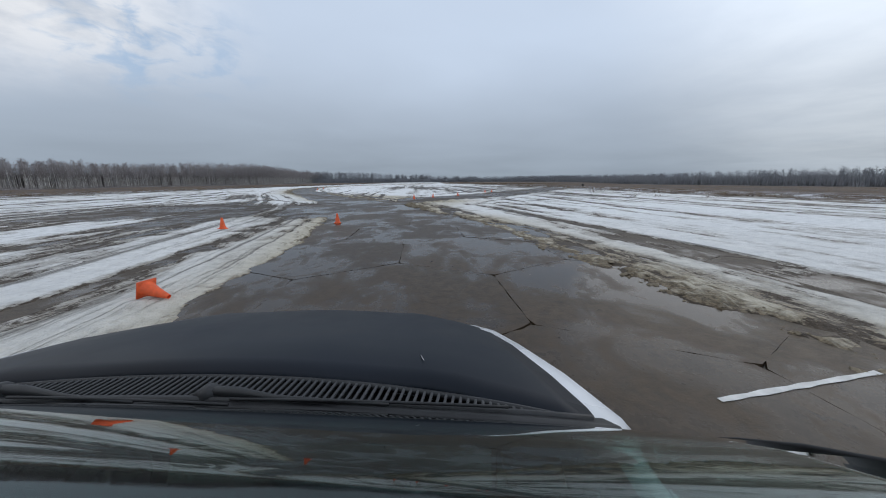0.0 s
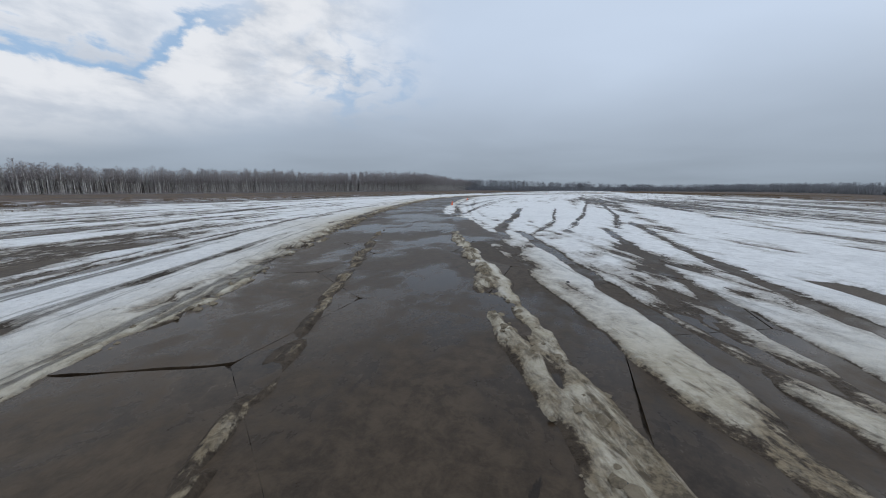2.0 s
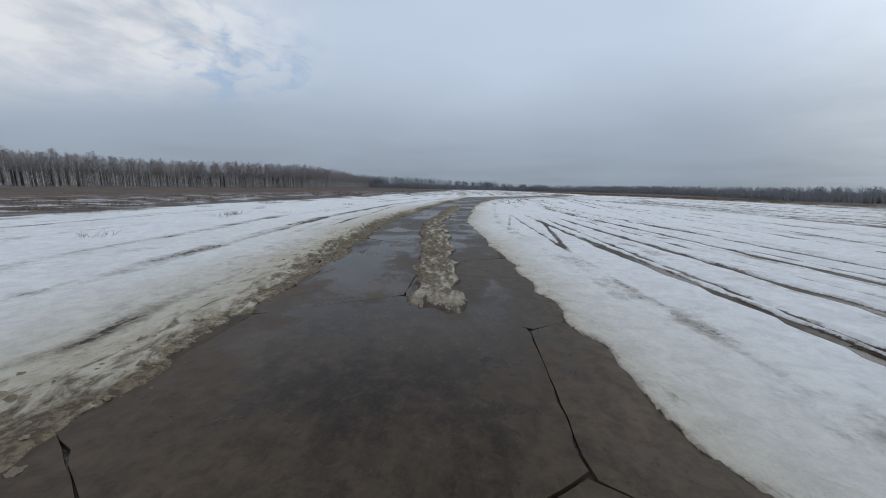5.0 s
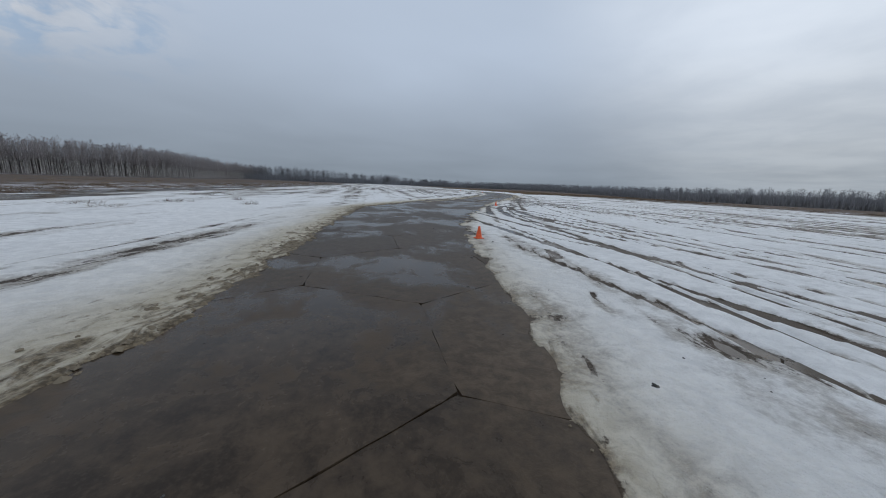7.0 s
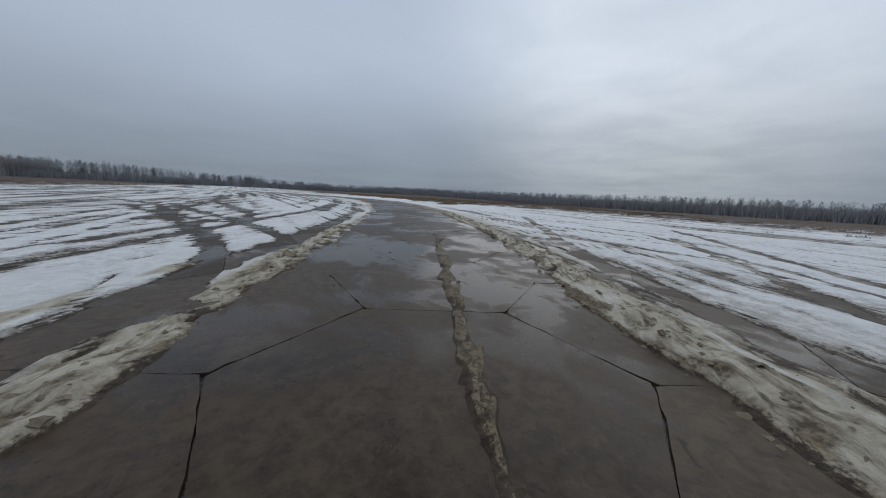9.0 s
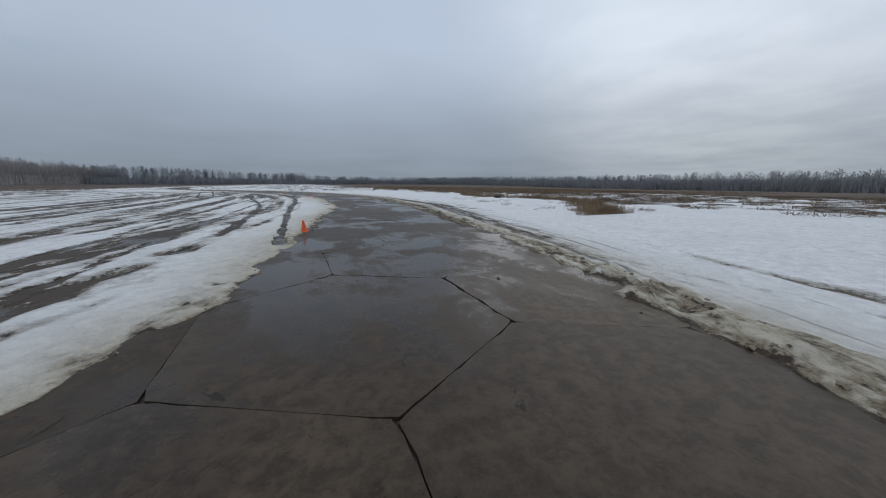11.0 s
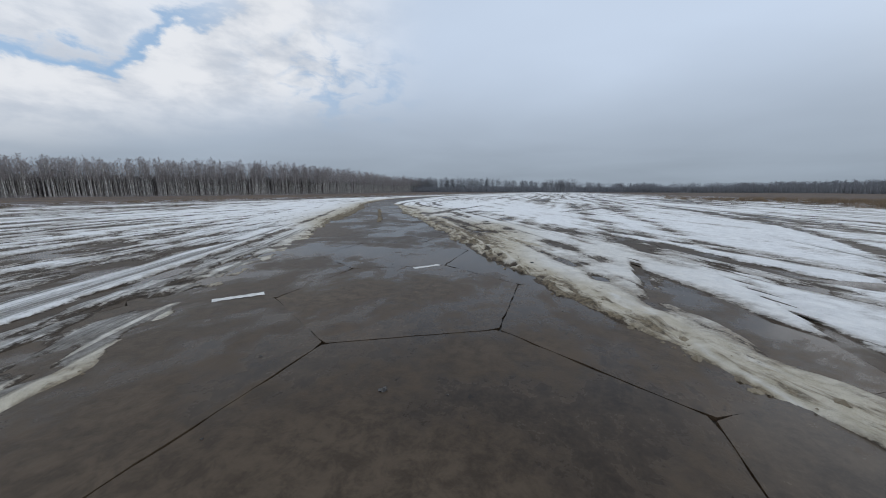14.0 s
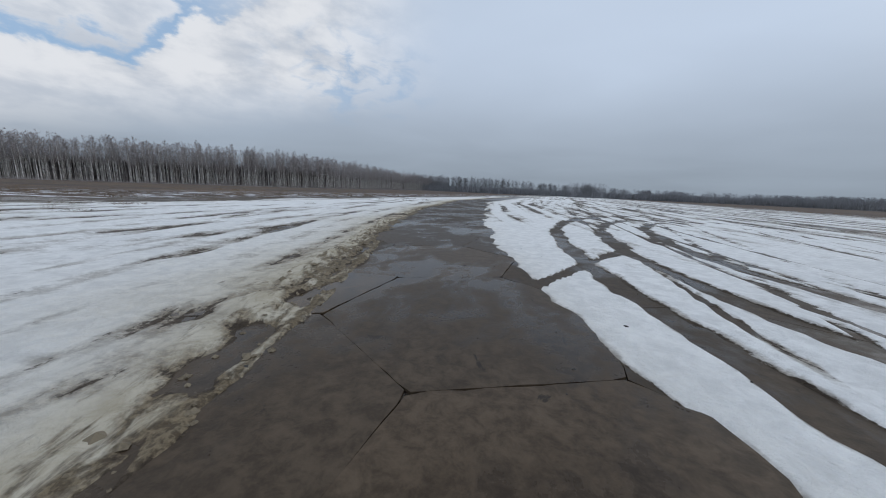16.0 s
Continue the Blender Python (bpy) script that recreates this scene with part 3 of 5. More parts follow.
def fields(x, y):
    """Snow at places of the plan: cover (over 0.5 there is snow), dirt, thinness, height and the lateral place by the lane."""
    d = x - knots(ROAD, y)
    wob = (fbm(y / 2.2, d * 0.25, 3) - 0.5) * 0.9 + (fbm(y / 0.5, d, 5, 2) - 0.5) * 0.35
    left, right = knots(LEFT_EDGE, y), knots(RIGHT_EDGE, y)
    calm = step(66, 84, y) * (1 - step(128, 140, y)) * (d > 0)      # a clean, even edge
    out = np.maximum(left - d, d - right) + wob * (0.55 - 0.38 * calm)
    on_left = d < (left + right) / 2
    bare = np.where(on_left, knots(BARE_LEFT, y), knots(BARE_RIGHT, y))
    bare = bare * 0.92 - 0.03
    far = step(9, 24, np.abs(d))
    outer = np.where(on_left, 0.30 + 0.06 * step(195, 225, y), np.interp(y, (0, 35, 50, 60, 84, 100, 225, 262), (.24, .34, .43, .45, .48, .28, .26, .32)))
    bare = bare * (1 - far) + outer * far
    # by the dry meadow side the snow lies whole beyond the slush
    whole = (~on_left) * step(190, 198, y) * (1 - step(244, 262, y)) * step(4.6, 7.0, d + wob * 1.6)
    bare = bare * (1 - whole) + 0.10 * whole
    bare = bare + 0.34 * np.exp(-((y - 19.2) / 2.6) ** 2) * on_left * step(16, 10, np.abs(d + 1)) + 0.10 * np.exp(-((y - 16) / 5) ** 2) * step(-2, -4, d) * step(-26, -14, d)
    bare = bare - 0.34 * on_left * step(194, 200, y) * (1 - step(224, 229, y)) * step(-4.4, -3.2, d + wob)
    bend = 0.08 * d * np.sin(y / 31.0)
    s1 = fbm((d + bend) / 0.62, y / 24.0 + d * 0.02, 21, 4)
    s2 = fbm(x / 0.80 + y * 0.022, y / 34.0, 31, 4)
    s3 = fbm(x / 0.6 - y * 0.05, y / 24.0, 41, 3)
    blot = fbm(x / 2.4, y / 4.2, 51, 4)
    grain = fbm(x / 0.42, y / 0.55, 61, 3)
    by_lane = step(12, 5, np.abs(d))
    mix = (0.30 + 0.32 * by_lane) * s1 + (0.33 - 0.19 * by_lane) * s2 + (0.24 - 0.13 * by_lane) * s3 + 0.13 * blot
    cover = 0.58 + (mix - 0.5 + (0.5 - bare) * 0.52) * 3.1 + (grain - 0.5) * 0.75
    cover = cover + 0.45 * whole
    # ridges of pushed slush along the lane's edges, broken and uneven
    loose = (fbm(y / 5.5, d * 0.3, 73, 3) - 0.5) * 1.5 + (fbm(y / 1.1, d * 0.9, 75, 2) - 0.5) * 0.7
    heaped = np.where(on_left, knots(HEAP_LEFT, y), knots(HEAP_RIGHT, y))
    wide = np.where(on_left, 0.95 - 0.35 * (step(38, 46, y) * (1 - step(104, 116, y)) + step(256, 264, y)), 0.60) * (0.7 + 0.6 * fbm(y / 3.1, d * 0.2, 77, 2))
    ridge = np.exp(-((out + loose * 0.40 - wide * 0.70) / (wide * 0.55)) ** 2) * step(0.30, 0.58, fbm(y / 3.3, d * 0.6, 71, 3)) * heaped
    # a broad tongue of slush by the branch
    patch = (~on_left) * np.exp(-(((y - 21.5 - 0.55 * (d - 4)) / 3.4) ** 2)) * step(1.6, 2.4, d) * step(11, 8, d)
    cover = cover + 0.45 * patch
    cover = np.maximum(cover, cover * (1 - ridge) + (0.80 + 1.3 * (grain - 0.44)) * ridge)
    band = (~on_left) * step(24, 27, y) * (1 - step(30, 36, y)) * step(8.5, 5.0, d)
    cover = cover - 0.75 * np.exp(-((d - 2.9 - 0.5 * wob) / 0.3) ** 2) * band + 0.12 * band
    # slush left standing between the wheels
    crown = np.zeros_like(y)
    for wid, k, line in CROWNS:
        off = np.abs(d - knots(line, y) - wob * 0.15) / wid + (grain - 0.5) * 1.5
        lo, hi = line[0][0], line[-1][0]
        crown = np.maximum(crown, step(lo - 2, lo + 2, y) * (1 - step(hi - 4, hi + 4, y + 8 * (blot - 0.5))) * k * step(1.55, 0.75, off))
    inside = step(0.22, -0.20, out + (grain - 0.5) * 0.28)
    cover = cover * (1 - inside) + inside * (-0.25 + crown * (1.05 + 0.55 * grain))
    clump = fbm(x / 0.21, y / 0.26, 95, 2)
    cover = cover + (clump - 0.47) * (1.7 - 1.3 * calm) * np.exp(-((out - 0.15) / 0.38) ** 2) + (fbm(x / 0.6, y / 2.4, 97, 3) - 0.5) * 1.7 * (~on_left) * step(0.2, 0.8, out) * step(12, 8, d) * (0.3 * step(25, 28, y) * (1 - step(48, 54, y)) + 0.75 * step(258, 263, y) * (1 - step(280, 285, y))) + (clump - 0.5) * (0.9 + 1.3 * step(140, 150, y)) * np.clip(crown, 0, 1)
    # the branch that leaves the lane, and the single wheel tracks
    b = near_line(x, y, BRANCH_LINE) + wob * 1.4
    cover = np.where(b < 3.4, np.minimum(cover, -0.2 + step(1.5, 3.4, b) * 1.2 + (s2 - 0.5) * 0.9), cover)
    cut = np.zeros_like(y)
    for w, line in LINES:
        t = near_line(x, y, line) + (grain - 0.5) * min(0.24, 1.1 * w)
        cut = np.maximum(cut, step(w * 1.5, w * 0.45, t) * ((0.9 - 0.8 * whole) * step(0.6, 2.6, out) if w < 0.12 else 1.0 - 0.6 * whole))
    cut = cut * (1 - 0.6 * (~on_left) * step(98, 104, y) * (1 - step(115, 121, y)) * step(7.5, 5.5, d))
    floor = 0.15 + 0.9 * (fbm(x / 1.1, y / 1.9, 99, 2) - 0.42)      # here and there a wheel only pressed the snow
    cover = np.where(cover > floor, cover * (1 - cut) + floor * cut, cover)
    # the crossing where cars leave the lane lies open
    open_side = step(0.6, -0.6, y - 18.3 - 0.33 * (x + 10.0) + 1.6 * wob) * step(12.2, 14.6, y + 1.5 * wob) * step(-17, -12, d) * on_left
    cover = cover * (1 - open_side) + open_side * (0.10 + 2.2 * (s1 - 0.40) * step(-1.5, -5, d))
    # trenches and ridges along the lane
    raised, soil = np.zeros_like(y), np.zeros_like(y)
    for wid, k, line in TRENCHES:
        lo, hi = line[0][0], line[-1][0]
        off = np.abs(d - knots(line, y) - wob * 0.22) / wid + (grain - 0.5) * 0.9
        k = k * step(1.35, 0.65, off) * step(lo - 1.5, lo + 1.5, y) * (1 - step(hi - 1.5, hi + 1.5, y))
        cover = cover * (1 - k) + k * np.minimum(cover, 0.10 + 0.7 * (blot - 0.4))
    for wid, line in PITS:
        lo, hi = line[0][0], line[-1][0]
        off = np.abs(d - knots(line, y) - wob * 0.5) / (wid * (0.5 + 1.1 * blot)) + (grain - 0.5) * 1.2
        k = step(1.4, 0.7, off) * step(lo - 1, lo + 1, y) * (1 - step(hi - 1, hi + 1, y)) * step(0.53, 0.60, fbm(y / 0.75, d * 0.15, 87, 2))
        cover = cover * (1 - k) + k * 0.2
    for wid, high, soiling, line in RIDGES:
        lo, hi = line[0][0], line[-1][0]
        off = (d - knots(line, y) - wob * 0.30) / (wid * (0.6 + 0.8 * fbm(y / 1.7, d * 0.2, 83, 2)))
        k = np.exp(-off ** 2) * step(lo - 1.5, lo + 1.5, y) * (1 - step(hi - 1.5, hi + 1.5, y)) * step(0.22, 0.46, fbm(y / 0.9, d * 1.2, 85, 3))
        cover = np.maximum(cover, k * (0.98 + 1.5 * (grain - 0.42) + 1.6 * (clump - 0.48)))
        raised = np.maximum(raised, k * high)
        soil = np.maximum(soil, step(0.12, 0.6, k) * (soiling + 0.14) * (0.55 + 0.9 * grain))
    # dirt thrown from the lane: brown close by, a yellow-grey film further out
    reach = np.where(on_left, 0.60, 0.70) * (0.7 + 0.6 * blot)
    thrown = np.where(on_left, 0.60, 0.72) * np.exp(-np.clip(out, 0, 50) / reach) + 0.56 * np.exp(-np.clip(out, 0, 50) / (reach * np.where(on_left, 5.2, 3.6)))
    dirt = thrown * np.clip(0.12 + 0.92 * heaped, 0, 1) * (0.70 + 0.6 * blot) + 0.14 * np.exp(-(y / 16.0) ** 2) + 0.17 * patch + 0.30 * band * (0.5 + blot)
    soiled = (~on_left) * step(9.0, 4.0, d) * (step(256, 262, y) * (1 - step(279, 286, y)) + 1.7 * step(23, 27, y) * (1 - step(33, 45, y)))
    dirt = dirt + 0.26 * soiled * (0.35 + blot)
    dirt = np.maximum(dirt, crown * (0.60 + 0.4 * grain + 0.35 * np.maximum(step(140, 150, y), step(60, 50, y))))
    dirt = np.maximum(dirt * (1 - 0.6 * step(0.05, 0.4, soil)), soil)
    # the runway's edges: snow breaks up into the meadow
    rim = np.maximum(-43.0 - x, x - (27.0 - 6.0 * np.exp(-((y - 210) / 14.0) ** 2))) + 7 * (fbm(x / 6, y / 9, 81, 3) - 0.5)
    cover = cover - step(-2.0, 8.0, rim) * (1.6 + 1.6 * (1 - blot))
    # a rough pasture where tussocks break the snow
    pasture = step(20, 25, x + 6 * (blot - 0.5)) * step(76, 50, x) * step(186, 197, y) * (1 - step(226, 248, y + 14 * (blot - 0.5)))
    cover = np.where(pasture > 0.01, np.maximum(cover, -0.2 + pasture * (0.1 + 1.25 * step(0.37, 0.52, fbm(x / 2.8, y / 1.6, 101, 3)))), cover)
    slushy = on_left * (step(226, 232, y) * (1 - step(258, 266, y)) + step(42, 34, y)) * step(-11, -6, d)
    thin = np.clip(bare * 1.25 - 0.12 + (0.12 + 0.10 * step(226, 234, y)) * slushy + 0.12 * band + 0.22 * (~on_left) * step(260, 264, y) * (1 - step(276, 280, y)) * step(10, 6, d) + 0.25 * (~on_left) * step(194, 200, y) * (1 - step(222, 230, y)) * step(6.5, 4.5, d), 0, 1) * step(-0.2, 0.35, out) * (1 - 0.8 * patch)
    lumps = fbm(x / 0.30, y / 0.34, 91, 3)
    crumb = fbm(x / 0.13, y / 0.15, 93, 2)
    heap = np.clip(lumps - 0.34, 0, 1) * 0.22 + np.clip(crumb - 0.35, 0, 1) * 0.15
    thick = (0.016 + 0.026 * blot) * (0.35 + 0.65 * step(0.1, 1.0, out)) + np.maximum(ridge, 1.1 * patch) * (0.006 + heap) + np.clip(crown, 0, 1) * (heap * 0.75) + raised * np.clip(10.0 * heap - 0.25, -0.1, 2.0) + 0.022 * (grain - 0.5) + 0.014 * crumb * step(0.4, 0.8, bare)
    z = -0.038 + step(0.12, 0.92, cover) * (0.038 + thick)
    return cover, np.clip(dirt, 0, 1), thin, z, d, np.clip((cover - 0.58) * 0.85, 0, 1)


def snow_height(x, y):
    """Top of what lies at a place: slab or snow."""
    return max(0.0, float(fields(np.array([float(x)]), np.array([float(y)]))[3][0]))


def sheet(name, xs, ys, zs, nx, ny, mat, attributes, solid=None):
    """One mesh from a grid of places; cells without a solid corner are left out."""
    me = bpy.data.meshes.new(name)
    me.vertices.add(nx * ny)
    me.vertices.foreach_set("co", np.stack([xs, ys, zs], -1).astype(np.float32).ravel())
    i = np.arange((nx - 1) * (ny - 1))
    v = (i // (nx - 1)) * nx + i % (nx - 1)
    quad = np.stack([v, v + 1, v + nx + 1, v + nx], -1)
    if solid is not None:
        quad = quad[solid[quad].any(axis=1)]
    me.loops.add(quad.size)
    me.loops.foreach_set("vertex_index", quad.astype(np.int32).ravel())
    me.polygons.add(len(quad))
    me.polygons.foreach_set("loop_start", (np.arange(len(quad)) * 4).astype(np.int32))
    me.polygons.foreach_set("use_smooth", np.ones(len(quad), bool))
    for key, value in attributes.items():
        if value.ndim == 1:
            me.attributes.new(key, "FLOAT", "POINT").data.foreach_set("value", value.astype(np.float32))
        else:
            me.attributes.new(key, "FLOAT_VECTOR", "POINT").data.foreach_set("vector", value.astype(np.float32).ravel())
    me.materials.append(mat)
    me.update(calc_edges=True)
    me.validate()
    return new(name, me)


def spread(*runs):
    """Grid lines: (from, to, pitch) runs end to end."""
    return np.unique(np.concatenate([np.arange(a, b, s) for a, b, s in runs]).round(4))


def fall(x, y):
    """The meadows fall away gently from the runway's drained edges to the woods."""
    left, right = np.clip((-50.0 - x) / 190.0, 0, 1), np.clip((x - 32.0) / 300.0, 0, 1)
    return -(1.8 * left + 4.6 * right) * (1 - 0.85 * step(430, 790, y))


def swell(x, y):
    """Height of the open ground: low swells in the meadows."""
    return step(4, 60, np.maximum(-46.0 - x, x - 27.0)) * np.maximum(fbm(x / 40, y / 40, 7, 3) - 0.35, 0.0) * 0.5 + fall(x, y)


def build_ground():
    gx = np.concatenate([[-3500, -1800, -900, -500, -350], np.arange(-260, 420, 5.0), [500, 800, 1600, 3500]])
    gy = np.concatenate([[-3500, -1500, -600, -250], np.arange(-120, 900, 10.0), [1000, 1400, 2200, 4000]])
    X, Y = [a.ravel() for a in np.meshgrid(gx, gy)]
    rim = np.maximum(-46.0 - X, X - 27.0)
    meadow = step(-6, 4, rim)
    rest = step(34, 6, rim) * 0.85
    ob = sheet("ground", X, Y, -0.03 + swell(X, Y), len(gx), len(gy), EARTH, {"meadow": meadow, "rest": rest})
    tagged(ob, "brown dead meadow and wet silt round a disused runway", "ground", kind="structure")
    return ob


def build_snow():
    """By the lane a close grid, further out a wider one."""
    close = (spread((-5.2, 5.21, 0.08)), spread((-8, 306, 0.17)))
    left = (spread((-75, -44, 2.0), (-44, -28, 0.5), (-28, -16, 0.25), (-16, -4.9, 0.13)), spread((-60, -8, 2.0), (-8, 306, 0.48), (306, 420, 1.5), (420, 800, 6.0)))
    right = (spread((4.95, 16, 0.13), (16, 28, 0.25), (28, 44, 0.5), (44, 75.1, 0.8)), left[1])
    ends = (spread((-5.2, 5.3, 0.4)), spread((-60, -7.8, 2.0)))
    beyond = (spread((-5.2, 5.3, 0.3)), spread((305.8, 420, 1.5), (420, 800, 6.0)))
    for d, y in (close, left, right, ends, beyond):
        D, Y = [a.ravel() for a in np.meshgrid(d, y)]
        X = knots(ROAD, Y) + D
        cover, dirt, thin, z, lat, deep = fields(X, Y)
        along = np.stack([lat, Y, np.zeros_like(Y)], -1)
        ob = sheet("snow", X, Y, z + swell(X, Y), len(d), len(y), SNOW, {"dirt": dirt, "thin": thin, "deep": deep, "cover": np.clip(cover, -1, 2), "lane": along}, cover > 0.12)
        tagged(ob, "thawing snow with wheel tracks and dirty slush ridges", "snow", kind="stuff")


build_ground()
build_snow()


# ---- helpers for things ----
def part(name, bm, mat, parent=None, label="", smooth=True):
    me = bpy.data.meshes.new(name)
    bm.to_mesh(me)
    bm.free()
    me.materials.append(mat)
    if smooth:
        me.polygons.foreach_set("use_smooth", [True] * len(me.polygons))
    ob = new(name, me)
    if parent is not None:
        ob.parent = parent
    if label:
        tagged(ob, label)
    return ob


def turned(profile, sides=20, bm=None, at=(0, 0, 0)):
    """A body of revolution about z from (radius, height) rows."""
    bm = bm or bmesh.new()
    rings = []
    for r, z in profile:
        rings.append([bm.verts.new((at[0] + r * math.cos(2 * math.pi * k / sides), at[1] + r * math.sin(2 * math.pi * k / sides), at[2] + z))
                      for k in range(sides)])
    for a, b in zip(rings[:-1], rings[1:]):
        for k in range(sides):
            bm.faces.new((a[k], a[(k + 1) % sides], b[(k + 1) % sides], b[k]))
    return bm


def slab_box(lo, hi, bevel=0.0, bm=None):
    bm = bm or bmesh.new()
    made = bmesh.ops.create_cube(bm, size=1.0)["verts"]
    size = [h - l for l, h in zip(lo, hi)]
    for v in made:
        v.co = [l + s * (c + 0.5) for l, s, c in zip(lo, size, v.co)]
    if bevel:
        edges = {e for v in made for e in v.link_edges}
        bmesh.ops.bevel(bm, geom=list(edges), offset=bevel, segments=2, affect="EDGES")
    return bm


def tube(points, radii, sides=6, bm=None):
    """A tapered tube along points."""
    bm = bm or bmesh.new()
    pts = [Vector(p) for p in points]
    rings = []
    for k, p in enumerate(pts):
        way = (pts[min(k + 1, len(pts) - 1)] - pts[max(k - 1, 0)]).normalized()
        side = way.orthogonal().normalized()
        other = way.cross(side)
        rings.append([bm.verts.new(p + (side * math.cos(2 * math.pi * j / sides) + other * math.sin(2 * math.pi * j / sides)) * radii[k])
                      for j in range(sides)])
    for a, b in zip(rings[:-1], rings[1:]):
        for j in range(sides):
            bm.faces.new((a[j], a[(j + 1) % sides], b[(j + 1) % sides], b[j]))
    bm.faces.new(rings[-1])
    bm.faces.new(rings[0][::-1])
    return bm


# ---- cones ----
def build_cone():
    thing = new("traffic_cone")
    base = slab_box((-0.125, -0.125, 0.0), (0.125, 0.125, 0.022), 0.006)
    for v in base.verts:      # rounded corners
        r = math.hypot(v.co.x, v.co.y)
        if r > 0.150:
            v.co.x *= 0.150 / r
            v.co.y *= 0.150 / r
    part("base", base, ORANGE, thing)
    part("body", turned([(0.100, 0.020), (0.096, 0.030), (0.088, 0.045), (0.060, 0.16), (0.038, 0.27), (0.029, 0.322), (0.027, 0.334), (0.022, 0.338),
                         (0.019, 0.330), (0.019, 0.26)], 24), ORANGE, thing)
    tagged(thing, "small faded orange plastic traffic cone standing in slush", "traffic cone", "cones along the lane")
    return thing


CONES = [(-2.94, 11.41, 20), (-6.10, 10.22, 55), (-0.64, 27.71, 10), (1.04, 29.75, 40), (3.68, 32.93, 5), (8.01, 40.82, 25), (9.21, 42.42, 60),
         (-18.81, 60.59, 12), (-21.80, 74.69, 30), (-23.59, 128.96, 8), (-16.84, 144.88, 33), (2.33, 202.92, 48), (3.97, 231.28, 15), (0.87, 242.25, 70)]
cone = build_cone()
lean = [(0, 0), (2, 0), (0, 0), (0, 2), (0, 0), (0, 0), (0, 0), (0, 9), (0, 0), (0, 0), (0, 6), (0, -4), (0, 3), (0, 0)]
for k, ((x, y, turn), (tx, ty)) in enumerate(zip(CONES, lean)):
    m = pose(x, y, snow_height(x, y) + 0.001, tx, ty, turn)
    if k == 0:
        cone.matrix_basis = m
    else:
        copy_thing(cone, m)
fallen = copy_thing(cone, pose(-3.36, 3.95, 0.118 + snow_height(-3.3, 3.95), 106, 0, 76))
tagged(fallen, "orange plastic traffic cone knocked over in the slush")


# ---- old tyres on the snow by the meadow ----
def build_tyre():
    thing = new("tyre")
    rows = [(0.19, -0.085), (0.20, -0.095), (0.26, -0.10), (0.305, -0.092), (0.322, -0.07), (0.326, 0.0), (0.322, 0.07), (0.305, 0.092), (0.26, 0.10),
            (0.20, 0.095), (0.19, 0.085), (0.205, 0.06), (0.27, 0.05), (0.27, -0.05), (0.205, -0.06), (0.19, -0.085)]
    part("carcass", turned(rows, 36), RUBBER, thing)
    tread = bmesh.new()
    for k in range(44):
        a = 2 * math.pi * k / 44
        for z0, z1, sh in ((-0.075, -0.012, 0.0), (0.012, 0.075, 0.07)):
            block = slab_box((0.318, -0.014, z0), (0.334, 0.014, z1))
            block.transform(Matrix.Rotation(a + sh, 4, "Z"))
            me = bpy.data.meshes.new("block")
            block.to_mesh(me)
            block.free()
            tread.from_mesh(me)
            bpy.data.meshes.remove(me)
    part("tread", tread, RUBBER, thing, smooth=False)
    tagged(thing, "old black car tyre lying flat on the snow", "tyre", "old tyres at the runway's edge")
    return thing


tyre = build_tyre()
tyre.matrix_basis = pose(20.4, 219.6, 0.10 + snow_height(20.4, 219.6), 4, 3, 0)
copy_thing(tyre, pose(22.6, 222.9, 0.10 + snow_height(22.6, 222.9), -3, 5, 40))
stood = copy_thing(tyre, pose(41.7, 82.4, 0.30, 90, 0, 25))
tagged(stood, "old black car tyre half sunk upright in the meadow")


# ---- woods ----
class Mesh:
    """Vertices, faces and material numbers gathered in lists."""

    def __init__(self):
        self.v, self.f, self.m = [], [], []

    def tube(self, pts, radii, sides, mat):
        base = len(self.v)
        n = len(pts)
        for k, p in enumerate(pts):
            way = (Vector(pts[min(k + 1, n - 1)]) - Vector(pts[max(k - 1, 0)])).normalized()
            side = way.orthogonal().normalized()
            other = way.cross(side)
            for j in range(sides):
                a = 2 * math.pi * j / sides
                self.v.append(tuple(Vector(p) + (side * math.cos(a) + other * math.sin(a)) * radii[k]))
        for k in range(n - 1):
            for j in range(sides):
                a, b = base + k * sides + j, base + k * sides + (j + 1) % sides
                self.f.append((a, b, b + sides, a + sides))
                self.m.append(mat)

    def blade(self, a, b, w, mat, side):
        """A thin twig: a flat spike from a to b."""
        i = len(self.v)
        self.v += [tuple(Vector(a) - side * w), tuple(Vector(a) + side * w), tuple(b)]
        self.f.append((i, i + 1, i + 2))
        self.m.append(mat)

    def arrays(self):
        return np.array(self.v, np.float32), self.f, self.m


def any_side():
    return Vector((random.gauss(0, 1), random.gauss(0, 1), random.gauss(0, 0.4))).normalized()


